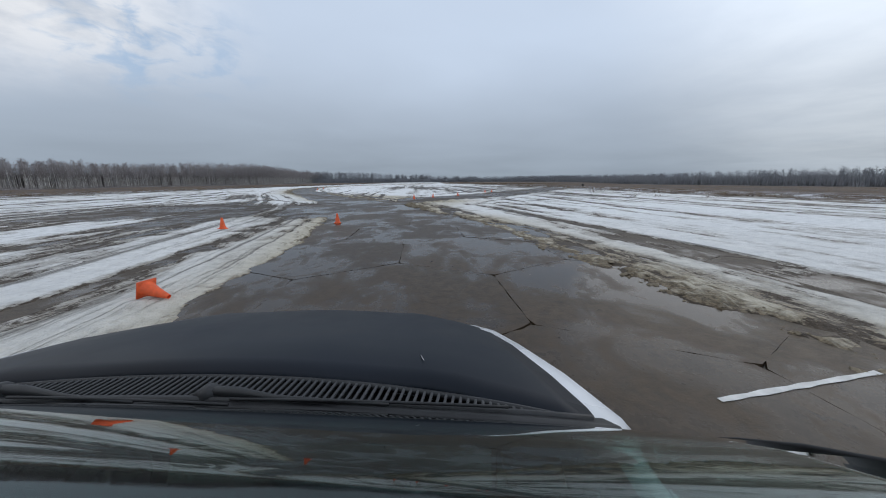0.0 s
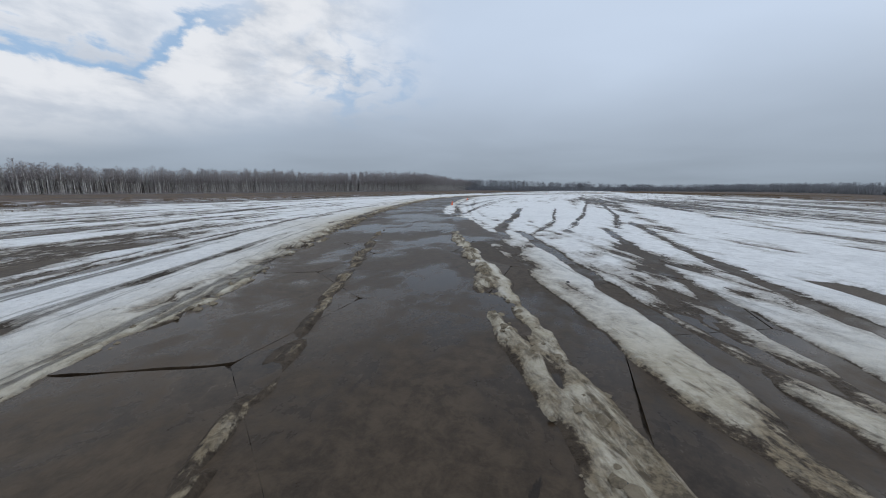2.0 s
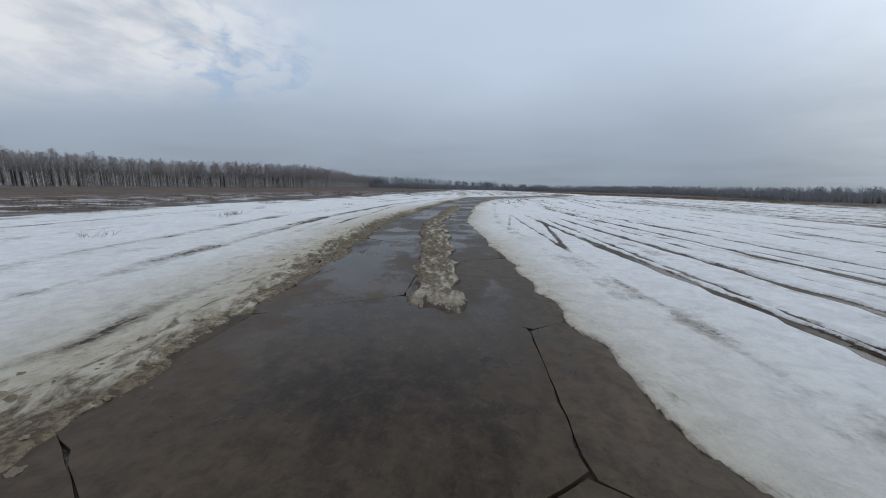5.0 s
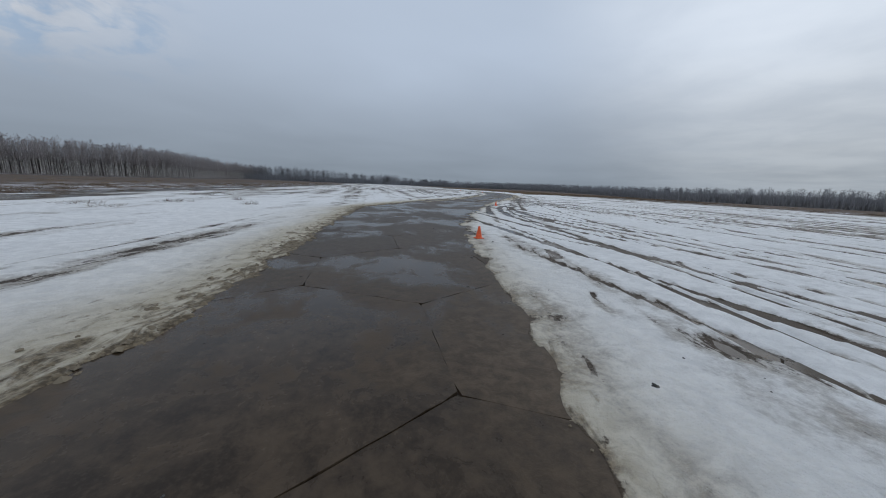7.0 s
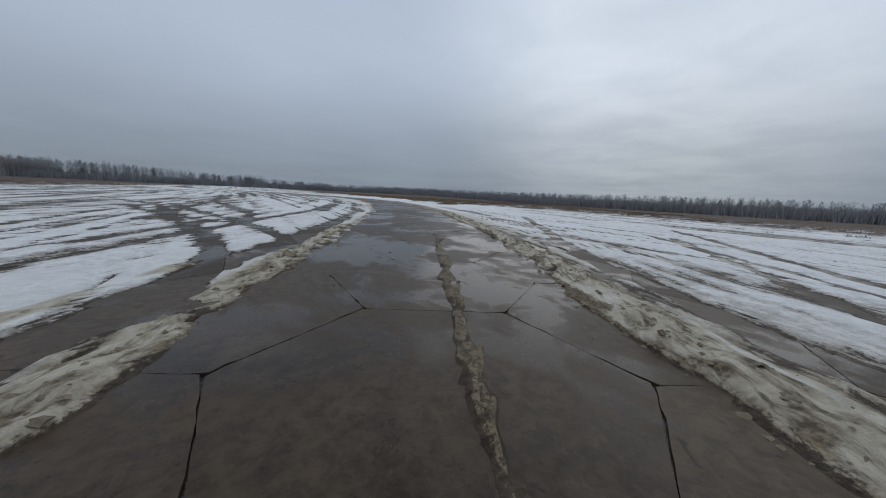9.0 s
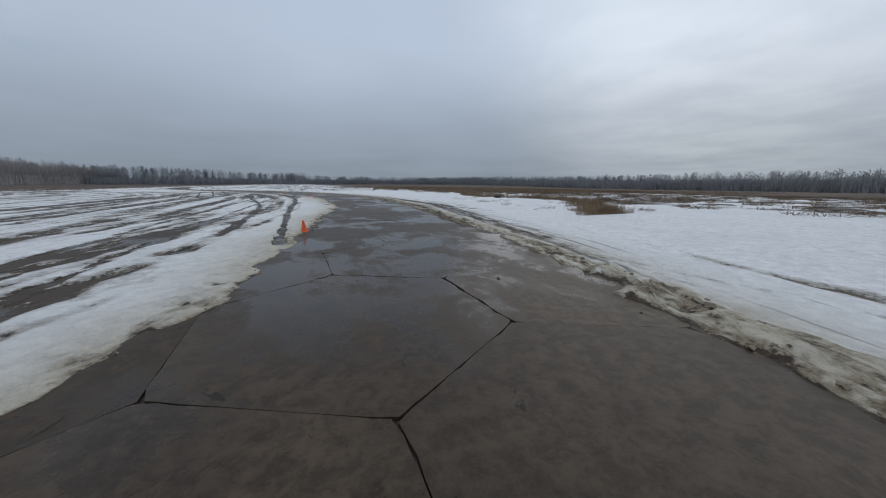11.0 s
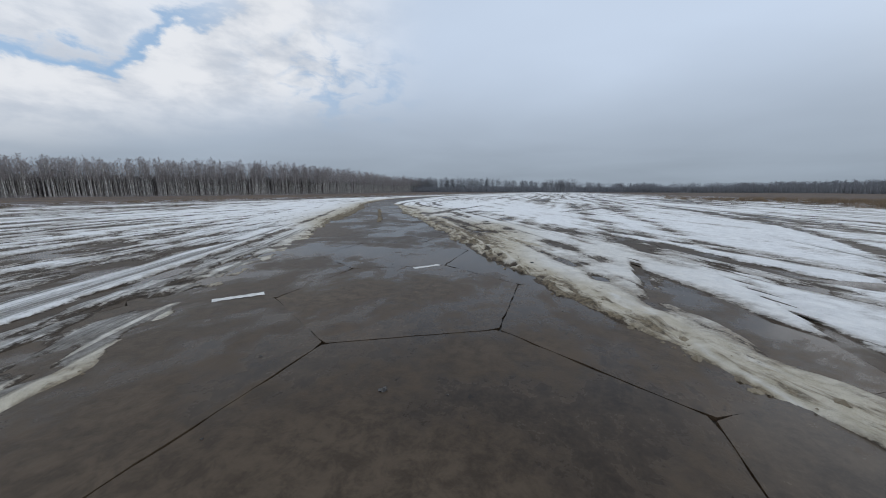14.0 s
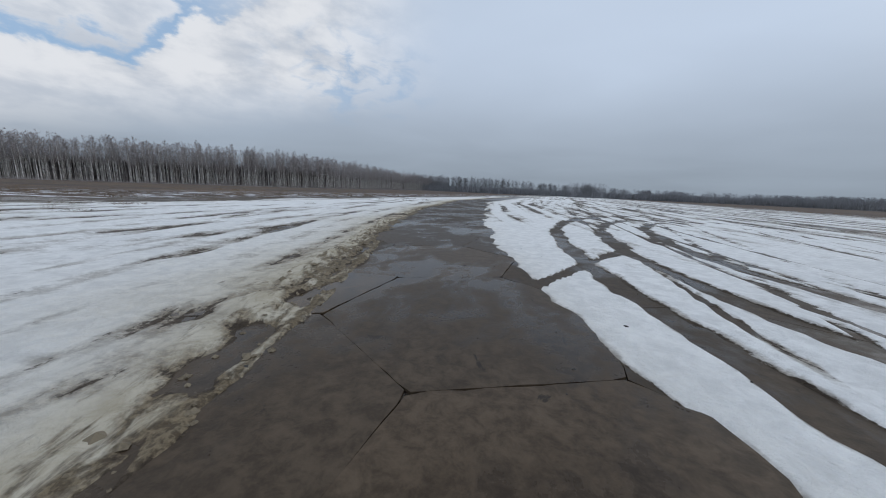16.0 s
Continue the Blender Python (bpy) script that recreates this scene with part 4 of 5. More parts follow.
def birch(height, limbs, twigs, sides, twig_width, far=False, foot=0.40):
    """Trunk and crown of a bare birch: a slim stem, rising limbs, hanging twigs."""
    trunk, crown = Mesh(), Mesh()
    bend = [(random.uniform(-.25, .25), random.uniform(-.25, .25)) for _ in range(6)]
    at = lambda u: Vector((bend[int(u * 4.99)][0] * u + 0.3 * u * u * bend[0][0], bend[int(u * 4.99)][1] * u, height * u))
    rad = 0.011 * height
    us = (0, 0.03, 0.25, 0.5, 0.72, 0.9, 1.0)
    trunk.tube([at(u * 0.999) for u in us], [rad * 1.5, rad * 1.1, rad * .95, rad * .75, rad * .5, rad * .25, rad * .06], sides, 0)
    for k in range(limbs):
        u = foot + (0.98 - foot) * (k + random.random()) / limbs
        a = k * 2.4 + random.uniform(-.4, .4)
        reach = height * (0.012 + 0.118 * math.sin(math.pi * min(1.0, (1.0 - u) * 1.9 + 0.06) * 0.62)) * random.uniform(.7, 1.2)
        p = at(u)
        rise = random.uniform(0.7, 1.6) * (1.2 - 0.6 * u)
        tip = p + Vector((math.cos(a) * reach, math.sin(a) * reach, reach * rise))
        tip.z = min(tip.z, height * random.uniform(0.97, 1.03))
        elbow = p.lerp(tip, 0.5) + Vector((math.cos(a), math.sin(a), -0.2)) * reach * 0.12
        r = rad * (1.1 - u) * 0.42 + 0.012
        if far:      # a flat limb will do at a distance
            crown.blade(p, elbow.lerp(tip, 0.3), r, 0, any_side())
            crown.blade(elbow, tip, r * .8, 0, any_side())
        else:
            crown.tube([p, elbow, tip], [r, r * .7, r * .25], 3, 0)
        for j in range(twigs):
            s = p.lerp(elbow, random.uniform(.2, 1)) if random.random() < .45 else elbow.lerp(tip, random.random())
            out = Vector((math.cos(a) * 0.4 + random.gauss(0, .8), math.sin(a) * 0.4 + random.gauss(0, .8), random.gauss(0.45, .6))).normalized()
            crown.blade(s, s + out * random.uniform(.6, 1.6) * (0.42 + 0.85 * (1 - u)) * (height / 15.0), twig_width * random.uniform(.5, 1.1), 0, any_side())
    return trunk, crown


def mesh_of(name, v, faces, mats):
    me = bpy.data.meshes.new(name)
    me.from_pydata(v.tolist() if isinstance(v, np.ndarray) else v, [], faces)
    for m in mats:
        me.materials.append(m)
    return me


random.seed(5)


def stature(y):
    """How the wood's height changes along its edge."""
    return float(np.interp(y, (120, 150, 190, 250, 330, 400, 460, 620, 800), (.76, .77, .86, .97, .94, 1.0, 1.07, 1.10, 1.08)))


def build_front_trees():
    """The birches at the wood's edge, each a thing of its own."""
    kinds = []
    for k in range(7):
        height = random.uniform(14.8, 17.8)
        t, c = birch(height, 30, 38, 6, 0.040)
        tv, tf, _ = t.arrays()
        cv, cf, _ = c.arrays()
        kinds.append((mesh_of("trunk", tv, tf, [BIRCH_BARK]), mesh_of("crown", cv, cf, [TWIG])))
    made = []
    for tm, cm in kinds:
        thing = new("birch_tree")
        trunk, crown = new("trunk", tm), new("crown", cm)
        trunk.parent = crown.parent = thing
        tagged(thing, "bare slim birch tree with a pale trunk at the wood's edge", "birch tree", "birches at the wood's edge")
        made.append(thing)
    for k in range(286):
        y = 30 + 520 * (k + random.random()) / 286
        x = -250 + random.uniform(-9, 7) + 10 * math.sin(y / 70.0)
        m = pose(x, y, float(fall(x, y)) - 0.12, 0, 0, random.uniform(0, 360)) @ Matrix.Diagonal((1.25, 1.25, random.uniform(1.0, 1.2) * (1 + 0.34 * float(step(180, 540, y))) * stature(y), 1))
        src = made[k % 7]
        if k < 7:
            src.matrix_basis = m
        else:
            ob = copy_thing(src, pose(0, 0, 0))
            ob.matrix_basis = m


def scatter(name, kinds, places, label, category, mats):
    """Many plants joined into one mesh: kinds are (vertices, faces, material numbers)."""
    V, F, L, M = [], [], [], []
    base = 0
    for kind, x, y, z, turn, grow, tall in places:
        v, f, m = kinds[kind]
        c, s = math.cos(turn) * grow, math.sin(turn) * grow
        w = np.empty_like(v)
        w[:, 0], w[:, 1], w[:, 2] = v[:, 0] * c - v[:, 1] * s + x, v[:, 0] * s + v[:, 1] * c + y, v[:, 2] * tall + z + float(fall(x, y))
        V.append(w)
        F.append(np.concatenate([np.array(q) for q in f]) + base)
        L.append(np.array([len(q) for q in f]))
        M.append(np.array(m))
        base += len(v)
    V, F, L, M = np.concatenate(V), np.concatenate(F), np.concatenate(L), np.concatenate(M)
    me = bpy.data.meshes.new(name)
    me.vertices.add(len(V))
    me.vertices.foreach_set("co", V.astype(np.float32).ravel())
    me.loops.add(len(F))
    me.loops.foreach_set("vertex_index", F.astype(np.int32))
    me.polygons.add(len(L))
    me.polygons.foreach_set("loop_start", np.r_[0, np.cumsum(L)[:-1]].astype(np.int32))
    me.polygons.foreach_set("material_index", M.astype(np.int32))
    for mat in mats:
        me.materials.append(mat)
    me.update(calc_edges=True)
    ob = new(name, me)
    tagged(ob, label, category, kind="stuff")
    return ob


def joined(trunk, crown):
    tv, tf, _ = trunk.arrays()
    cv, cf, _ = crown.arrays()
    n = len(tv)
    return (np.concatenate([tv, cv]), list(tf) + [tuple(i + n for i in q) for q in cf], [0] * len(tf) + [1] * len(cf))


def brush(height, stems, spread_, width, hang=0.15):
    """Scrub, reeds or a tuft: many thin stems from one foot."""
    m = Mesh()
    for _ in range(stems):
        a, r = random.uniform(0, 6.28), random.uniform(0, 1) ** .5
        foot = Vector((math.cos(a) * r * spread_, math.sin(a) * r * spread_, 0))
        tip = foot + Vector((random.gauss(0, hang), random.gauss(0, hang), random.uniform(.55, 1.0))) * height
        m.blade(foot, tip, width, 0, any_side())
    return m.arrays()


def build_woods():
    kinds = [joined(*birch(random.uniform(14.6, 17.6), 15, 14, 4, 0.10, True)) for _ in range(6)]
    places = []
    for k in range(1500):      # the wood behind its edge
        y = random.uniform(-140, 900)
        x = -258 - random.uniform(0, 1) ** 1.3 * 36 + 10 * math.sin(y / 70.0)
        places.append((random.randrange(6), x, y, -0.1, random.uniform(0, 6.28), random.uniform(1.1, 1.6), random.uniform(1.0, 1.2) * (1 + 0.5 * float(step(180, 520, y)) - 0.25 * float(step(560, 880, y))) * stature(y)))
    for k in range(130):
        y = random.uniform(-140, 25)
        places.append((random.randrange(6), -250 + random.uniform(-9, 5), y, -0.1, random.uniform(0, 6.28), 1.0, random.uniform(1.0, 1.2) * 0.77))
    for k in range(190):
        y = random.uniform(555, 900)
        places.append((random.randrange(6), -250 + random.uniform(-9, 5) + 10 * math.sin(y / 70.0), y, -0.1, random.uniform(0, 6.28), 1.2, random.uniform(1.4, 1.8)))
    scatter("birch_wood", kinds, places, "dense bare birch wood behind a dead meadow", "wood", [BIRCH_BARK, TWIG])

    # bare stems deeper in the wood
    poles = []
    for k in range(4):
        t = Mesh()
        h = random.uniform(11.5, 14.5)
        t.tube([(0, 0, 0), (random.uniform(-.2, .2), 0, h * .5), (random.uniform(-.3, .3), random.uniform(-.3, .3), h)], [.15, .11, .03], 4, 0)
        poles.append(t.arrays())
    places = [(random.randrange(4), -252 - random.uniform(0, 40) + 10 * math.sin(y / 70.0), y, -0.1, random.uniform(0, 6.28), random.uniform(.8, 1.4), random.uniform(.8, 1.1))
              for y in [random.uniform(-140, 900) for _ in range(4200)]]
    scatter("birch_stems", poles, places, "pale birch stems standing close together", "wood", [BIRCH_BARK])

    # undergrowth under the birches and dark scrub before them
    kinds = [brush(11.0, 70, 3.2, 0.13, 0.10) for _ in range(4)] + [brush(1.7, 46, 2.2, 0.05, 0.3) for _ in range(4)]
    places = []
    for k in range(2200):
        y = random.uniform(-140, 900)
        deep = random.random() < .6
        x = (-272 - random.uniform(0, 40) if deep else -243 + random.uniform(-8, 10)) + 10 * math.sin(y / 70.0)
        places.append((random.randrange(4) + (0 if deep else 4), x, y, -0.15, random.uniform(0, 6.28), random.uniform(.8, 1.5), random.uniform(.7, 1.3)))
    scatter("undergrowth", kinds, places, "bare brown undergrowth at the foot of the birches", "undergrowth", [TWIG])

    # the thicket that closes the wood's depth, its colour dark for the shade there
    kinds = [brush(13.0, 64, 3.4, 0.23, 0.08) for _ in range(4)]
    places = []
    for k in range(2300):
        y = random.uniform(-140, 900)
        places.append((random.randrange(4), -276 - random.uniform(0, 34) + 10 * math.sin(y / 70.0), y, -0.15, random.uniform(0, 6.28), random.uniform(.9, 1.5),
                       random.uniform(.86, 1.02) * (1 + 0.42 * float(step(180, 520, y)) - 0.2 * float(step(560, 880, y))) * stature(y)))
    scatter("thicket", kinds, places, "bare thicket darkened for the shade deep in the birch wood", "thicket", [SHADE_TWIG])

    # far woods: across the runway's end and along the other side
    kinds = [joined(*birch(random.uniform(12.6, 15.4), 17, 24, 3, 0.125, True, 0.16)) for _ in range(6)]
    places = []
    for k in range(520):
        x = random.uniform(-330, 420)
        places.append((random.randrange(6), x, 835 + random.uniform(0, 36) + 25 * math.sin(x / 90), 0, random.uniform(0, 6.28), random.uniform(1.5, 2.2), random.uniform(.96, 1.1) * (1 + 0.8 * float(step(80, -260, x)))))
    for k in range(900):
        y = random.uniform(-80, 900)
        places.append((random.randrange(6), 345 + random.uniform(0, 30) + 22 * math.sin(y / 83) - 60 * max(0, (y - 500) / 350), y, 0, random.uniform(0, 6.28), random.uniform(1.1, 1.5), random.uniform(.92, 1.10)))
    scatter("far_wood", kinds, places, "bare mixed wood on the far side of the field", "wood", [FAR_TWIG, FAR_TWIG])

    kinds = [brush(9.0, 84, 5.5, 0.22, 0.10) for _ in range(4)]
    places = []
    for k in range(2700):
        if random.random() < .34:
            x, y = random.uniform(-330, 420), 826 + random.uniform(0, 30)
            y += 25 * math.sin(x / 90)
        else:
            y = random.uniform(-150, 900)
            x = 338 + random.uniform(0, 30) + 22 * math.sin(y / 83) - 60 * max(0, (y - 500) / 350)
        places.append((random.randrange(4), x, y, 0, random.uniform(0, 6.28), random.uniform(1.0, 1.7), random.uniform(.95, 1.40)))
    scatter("far_undergrowth", kinds, places, "haze-grey scrub at the foot of the far woods", "undergrowth", [FAR_TWIG])

    # the clump of taller trees at the end of the runway
    kinds = [joined(*birch(random.uniform(15, 18), 12, 8, 4, 0.16)) for _ in range(3)]
    places = [(random.randrange(3), random.gauss(0, 10), 700 + random.uniform(-8, 10), 0, random.uniform(0, 6.28), random.uniform(1.2, 1.9), random.uniform(.7, 1.0)) for _ in range(60)]
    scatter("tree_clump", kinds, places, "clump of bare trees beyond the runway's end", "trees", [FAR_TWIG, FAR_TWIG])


def build_meadow():
    """Dead grass, reeds and weeds on both sides of the runway."""
    kinds = [brush(0.55, 40, 0.6, 0.010, 0.30) for _ in range(5)] + [brush(0.95, 44, 0.7, 0.010, 0.18) for _ in range(4)]
    places = []
    for k in range(3000):
        if random.random() < .5:
            x = -49 - random.uniform(0, 1) ** 1.5 * 130
        else:
            x = 29 + random.uniform(0, 1) ** 1.6 * 150
        y = random.uniform(-30, 430)
        places.append((random.randrange(5), x, y, -0.05, random.uniform(0, 6.28), random.uniform(.7, 1.5), random.uniform(.4, .95)))
    scatter("dead_grass", kinds, places, "tufts of brown dead grass in the meadow", "grass", [STRAW])
    places = []
    for k in range(1300):      # dry growth behind the snow
        y = random.uniform(230, 335)
        places.append((5 + random.randrange(4), 36 + random.uniform(0, 1) ** 1.4 * 80, y, -0.05, random.uniform(0, 6.28), random.uniform(.8, 1.4), random.uniform(.5, 1.0)))
    scatter("reeds", kinds, places, "dry straw-coloured reeds behind the snow", "reeds", [STRAW])
    low = [brush(0.34, 70, 0.55, 0.012, 0.55) for _ in range(5)] + [brush(0.42, 30, 0.26, 0.005, 0.40) for _ in range(4)]
    places = []
    for k in range(1500):      # tussocks and weeds that stick out of the snow near its edges
        left = random.random() < .55
        y = random.uniform(10, 340)
        if left:
            x = -33 - random.uniform(0, 1) ** .6 * 30
        else:
            x = 17 + random.uniform(0, 1) ** .6 * 24
        x += 3 * math.sin(y / 7.0)
        tuft = random.random() < .75
        places.append((random.randrange(5) if tuft else 5 + random.randrange(4), x, y, -0.02, random.uniform(0, 6.28), random.uniform(.5, 1.7), random.uniform(.35, 1.0)))
    for k in range(620):      # the rough pasture beyond the straw
        y = 190 + 58 * random.uniform(0, 1)
        places.append((random.randrange(5), random.uniform(22, 72), y, 0.02, random.uniform(0, 6.28), random.uniform(.8, 2.0), random.uniform(.5, 1.2)))
    for cx, cy in ((14.6, 207), (15.4, 211), (17.2, 214), (16.2, 219), (18.6, 221), (20.5, 226), (18.0, 205), (19.6, 211)):      # clusters beside the old tyres
        for k in range(4):
            places.append((5 + random.randrange(4), cx + random.gauss(0, .5), cy + random.gauss(0, .8), 0.0, random.uniform(0, 6.28), random.uniform(.6, 1.1), random.uniform(.4, .8)))
    scatter("weeds", low, places, "dark dry tussocks and weeds sticking out of the snow", "weeds", [DRY_WEED])
    tall = [brush(0.62, 70, 0.34, 0.008, 0.26) for _ in range(5)]
    places = []
    for k in range(330):      # a belt of straw at the snow's rim
        y = 203 + 46 * random.uniform(0, 1) ** 1.6
        x = 16.4 + 0.46 * min(y - 203, 12) + 0.12 * max(0, y - 215) + random.gauss(0, .7) + 2.0 * math.sin(y / 4.1)
        places.append((random.randrange(5), x, y, 0.0, random.uniform(0, 6.28), random.uniform(.7, 1.5), random.uniform(.35, 1.0)))
    for k in range(360):
        y = random.uniform(228, 330)
        places.append((random.randrange(5), 22 + random.uniform(0, 1) * 14 + 3 * math.sin(y / 9.0), y, 0.0, random.uniform(0, 6.28), random.uniform(.8, 1.7), random.uniform(.4, 1.1)))
    scatter("straw_tussocks", tall, places, "tan straw tussocks at the rim of the snow", "grass", [STRAW])


build_front_trees()
build_woods()
build_meadow()


# ---- the car, at the place where the drive begins ----
def lofted(rows, close=True):
    """A skin over rows of points (each the same length)."""
    bm = bmesh.new()
    rings = [[bm.verts.new(p) for p in row] for row in rows]
    for a, b in zip(rings[:-1], rings[1:]):
        for j in range(len(a) - 1):
            bm.faces.new((a[j], a[j + 1], b[j + 1], b[j]))
    if close:
        bm.faces.new(rings[0])
        bm.faces.new(rings[-1][::-1])
    bmesh.ops.recalc_face_normals(bm, faces=bm.faces)
    return bm


def thicken(bm, depth):
    made = bmesh.ops.solidify(bm, geom=list(bm.faces), thickness=depth)
    bmesh.ops.recalc_face_normals(bm, faces=bm.faces)
    return bm


CAR_WHITE = plain("white_car_paint", (0.66, 0.67, 0.68), 0.28, 3.0, 0.10, 0.0, 0.03)
CAR_BLACK = plain("dark_bonnet_paint", (0.011, 0.014, 0.020), 0.42, 2.0, 0.35, 0.0, 0.02, 0.14)
BLACK_PLASTIC = plain("black_plastic", (0.020, 0.020, 0.021), 0.55, 40.0, 0.35)
TRIM = plain("dull_trim", (0.16, 0.16, 0.165), 0.4, 12.0, 0.2, 0.6)
GRILLE_PLASTIC = plain("grey_grille_plastic", (0.030, 0.031, 0.033), 0.5, 40.0, 0.3)
DARK_CLOTH = plain("dark_interior", (0.012, 0.016, 0.016), 0.85, 20.0, 0.3)
STEEL = plain("grey_steel", (0.42, 0.42, 0.43), 0.34, 12.0, 0.2, 0.8)
LAMP_GLASS = plain("lamp_glass", (0.55, 0.56, 0.58), 0.12, 9.0, 0.2)
RED_GLASS = plain("red_lamp_glass", (0.35, 0.015, 0.012), 0.15, 9.0, 0.2)


def tinted_glass():
    m, n = material("green_tinted_glass")
    p = n.put("ShaderNodeTexCoord").outputs["Object"]
    film = n.ramp(n.noise(n.stretch(p, (3.0, 0.8, 0.8)), 2.2, 5.0, 0.6), 0.4, 0.75, 0.0, 0.05)
    b = n.put("ShaderNodeBsdfPrincipled", {"Base Color": rgb(0.20, 0.36, 0.33), "Roughness": film, "IOR": 1.45, "Transmission Weight": 1.0})
    n.put("ShaderNodeOutputMaterial", {"Surface": b.outputs[0]})
    return m


GLASS = tinted_glass()
CX = -0.53      # the car's middle line, beside the eye


def build_car():
    car = new("car")
    tagged(car, "white saloon car with a dark bonnet on the wet lane", "car")
    # lower body: section rows from nose to tail; the cabin lies open under the glass
    rows = []
    for y, hw, sh, top in ((1.66, .60, .54, .56), (1.62, .66, .57, .62), (1.50, .76, .63, .70), (1.32, .80, .66, .785), (1.126, .84, .715, .856), (0.96, .87, .772, .890),
                           (0.76, .89, .848, .914), (0.58, .915, .900, .930), (0.50, .905, .885, .932), (0.1, .90, .88, .935), (-0.6, .90, .88, .94), (-1.3, .90, .875, .945), (-1.75, .89, .865, .945),
                           (-2.3, .87, .84, .93), (-2.62, .83, .79, .89), (-2.72, .78, .73, .70)):
        half = [(hw * .90, .22), (hw * .97, .30), (hw, .48), (hw * .998, top - .22), (sh * .6 + hw * .4, top - .10), (sh + .005, top - .035), (sh - .02, top - .006), (sh - .07, top)]
        rows.append([(CX - p, y, q) for p, q in half] + [(CX + p, y, q) for p, q in half[::-1]])
    bm = lofted(rows)
    deck = [f for f in bm.faces if abs(f.calc_center_median().x - CX) < .4 and -1.76 < f.calc_center_median().y < .52 and f.calc_center_median().z > .8]
    bmesh.ops.delete(bm, geom=deck, context="FACES")
    part("body", bm, CAR_WHITE, car)
    # bonnet: a crowned panel with a bowed rear edge and a rounded nose
    grid = []
    for y, z, hw in ((0.640, .972, .835), (0.648, .984, .832), (0.70, .987, .818), (0.80, .976, .784), (0.95, .952, .724), (1.10, .918, .676), (1.22, .886, .650), (1.30, .858, .636),
                     (1.35, .832, .626), (1.40, .785, .614), (1.43, .715, .602)):
        row = []
        for k in range(25):
            u = k / 12 - 1
            back = 0.113 * u * u * max(0.0, min(1.0, (1.0 - y) / 0.35))
            nose = -0.06 * u * u * max(0, (y - 1.0) / 0.43)
            crease = 0.008 * math.exp(-((abs(u) - .62) / .10) ** 2)
            row.append((CX + u * hw, y - back + nose, z - 0.040 * u * u - 0.016 * abs(u) ** 8 + crease))
        grid.append(row)
    bonnet = part("bonnet", thicken(lofted(grid, False), 0.016), CAR_BLACK, car, "dark slate bonnet with a scratch")
    part("scratch", tube([(-0.075, .735, .975), (-0.070, .718, .978), (-0.063, .700, .980)], [.0006, .0016, .0006], 5), STEEL, bonnet, "thin bare scratch")
    us = [k / 12 - 1 for k in range(25)]
    # scuttle: tray, grille with slats, rails
    part("scuttle_tray", lofted([[(CX + u * .83, .655 - .120 * u * u, .950 - .03 * u * u) for u in us], [(CX + u * .85, .495 - .03 * u * u, .955 - .02 * u * u) for u in us]], False), BLACK_PLASTIC, car)
    grille = new("scuttle_grille", None)
    grille.parent = car
    tagged(grille, "black plastic air grille with many slats")
    front = lambda u: .634 - .108 * u * u
    rear = lambda u: .558 - .020 * u * u
    height = lambda u: .975 - .020 * u * u
    part("front_rail", tube([(CX + u * .80, front(u) + .004, height(u) - .002) for u in us], [.007] * 25, 6), BLACK_PLASTIC, grille)
    part("rear_rail", tube([(CX + u * .80, rear(u), height(u)) for u in us], [.009] * 25, 6), BLACK_PLASTIC, grille)
    slat = slab_box((-0.0030, -0.5, -0.005), (0.0030, 0.5, 0.005), 0.0010)
    sm = bpy.data.meshes.new("slat")
    slat.to_mesh(sm)
    slat.free()
    sm.materials.append(GRILLE_PLASTIC)
    for k in range(98):
        u = ((k + .5) / 49 - 1) * .92
        run = front(u) - rear(u)
        if run > .012:
            ob = new("slat", sm)
            ob.parent = grille
            ob.matrix_basis = pose(CX + u * .80, (front(u) + rear(u)) / 2, height(u) - .001, 0, 14, -8) @ Matrix.Diagonal((1, run, 1, 1))
    part("cowl_panel", thicken(lofted([[(CX + u * .82, rear(u) + .002, height(u) + .002) for u in us], [(CX + u * .84, .540 - .024 * u * u, .980 - .020 * u * u) for u in us],
                                       [(CX + u * .85, .515 - .028 * u * u, .972 - .020 * u * u) for u in us]], False), 0.006), BLACK_PLASTIC, car)
    # screen, its rubber, the bright strip at its foot and the cabin
    def screen_row(t, grow=0.0):
        return [(CX + u * (.872 + .10 * t - .20 * t * t + grow), .512 - .672 * t - (.030 - .01 * t) * u * u, .976 + .358 * t * (2.0 - t) - .018 * u * u - .012 * t * u ** 4) for u in us]
    part("windscreen", thicken(lofted([screen_row(t) for t in (0, .125, .25, .375, .5, .625, .75, .875, 1)], False), 0.005), GLASS, car, "green tinted windscreen")
    edge = [screen_row(k / 10, .004) for k in range(11)]
    part("seal_bottom", tube(screen_row(0.0, .004), [.0055] * 25, 6), RUBBER, car)
    part("seal_side", tube([r[-1] for r in edge], [.0028] * 11, 6), RUBBER, car)
    part("seal_side", tube([r[0] for r in edge], [.0028] * 11, 6), RUBBER, car)
    part("trim_strip", tube([(x, y + .016, z + .004) for x, y, z in screen_row(0.0, -.02)], [.0022] * 25, 6), TRIM, car, "thin dull metal trim strip")
    part("dashboard", slab_box((CX - .80, .05, .74), (CX + .80, .46, .925), .04), DARK_CLOTH, car)
    rows = []
    for y, z, hw in ((-.165, 1.336, .765), (-.30, 1.352, .75), (-.8, 1.366, .735), (-1.25, 1.35, .71), (-1.45, 1.32, .68)):
        rows.append([(CX + u * hw, y - .02 * u * u, z - .05 * u ** 4) for u in us])
    part("roof", thicken(lofted(rows, False), 0.02), CAR_WHITE, car)
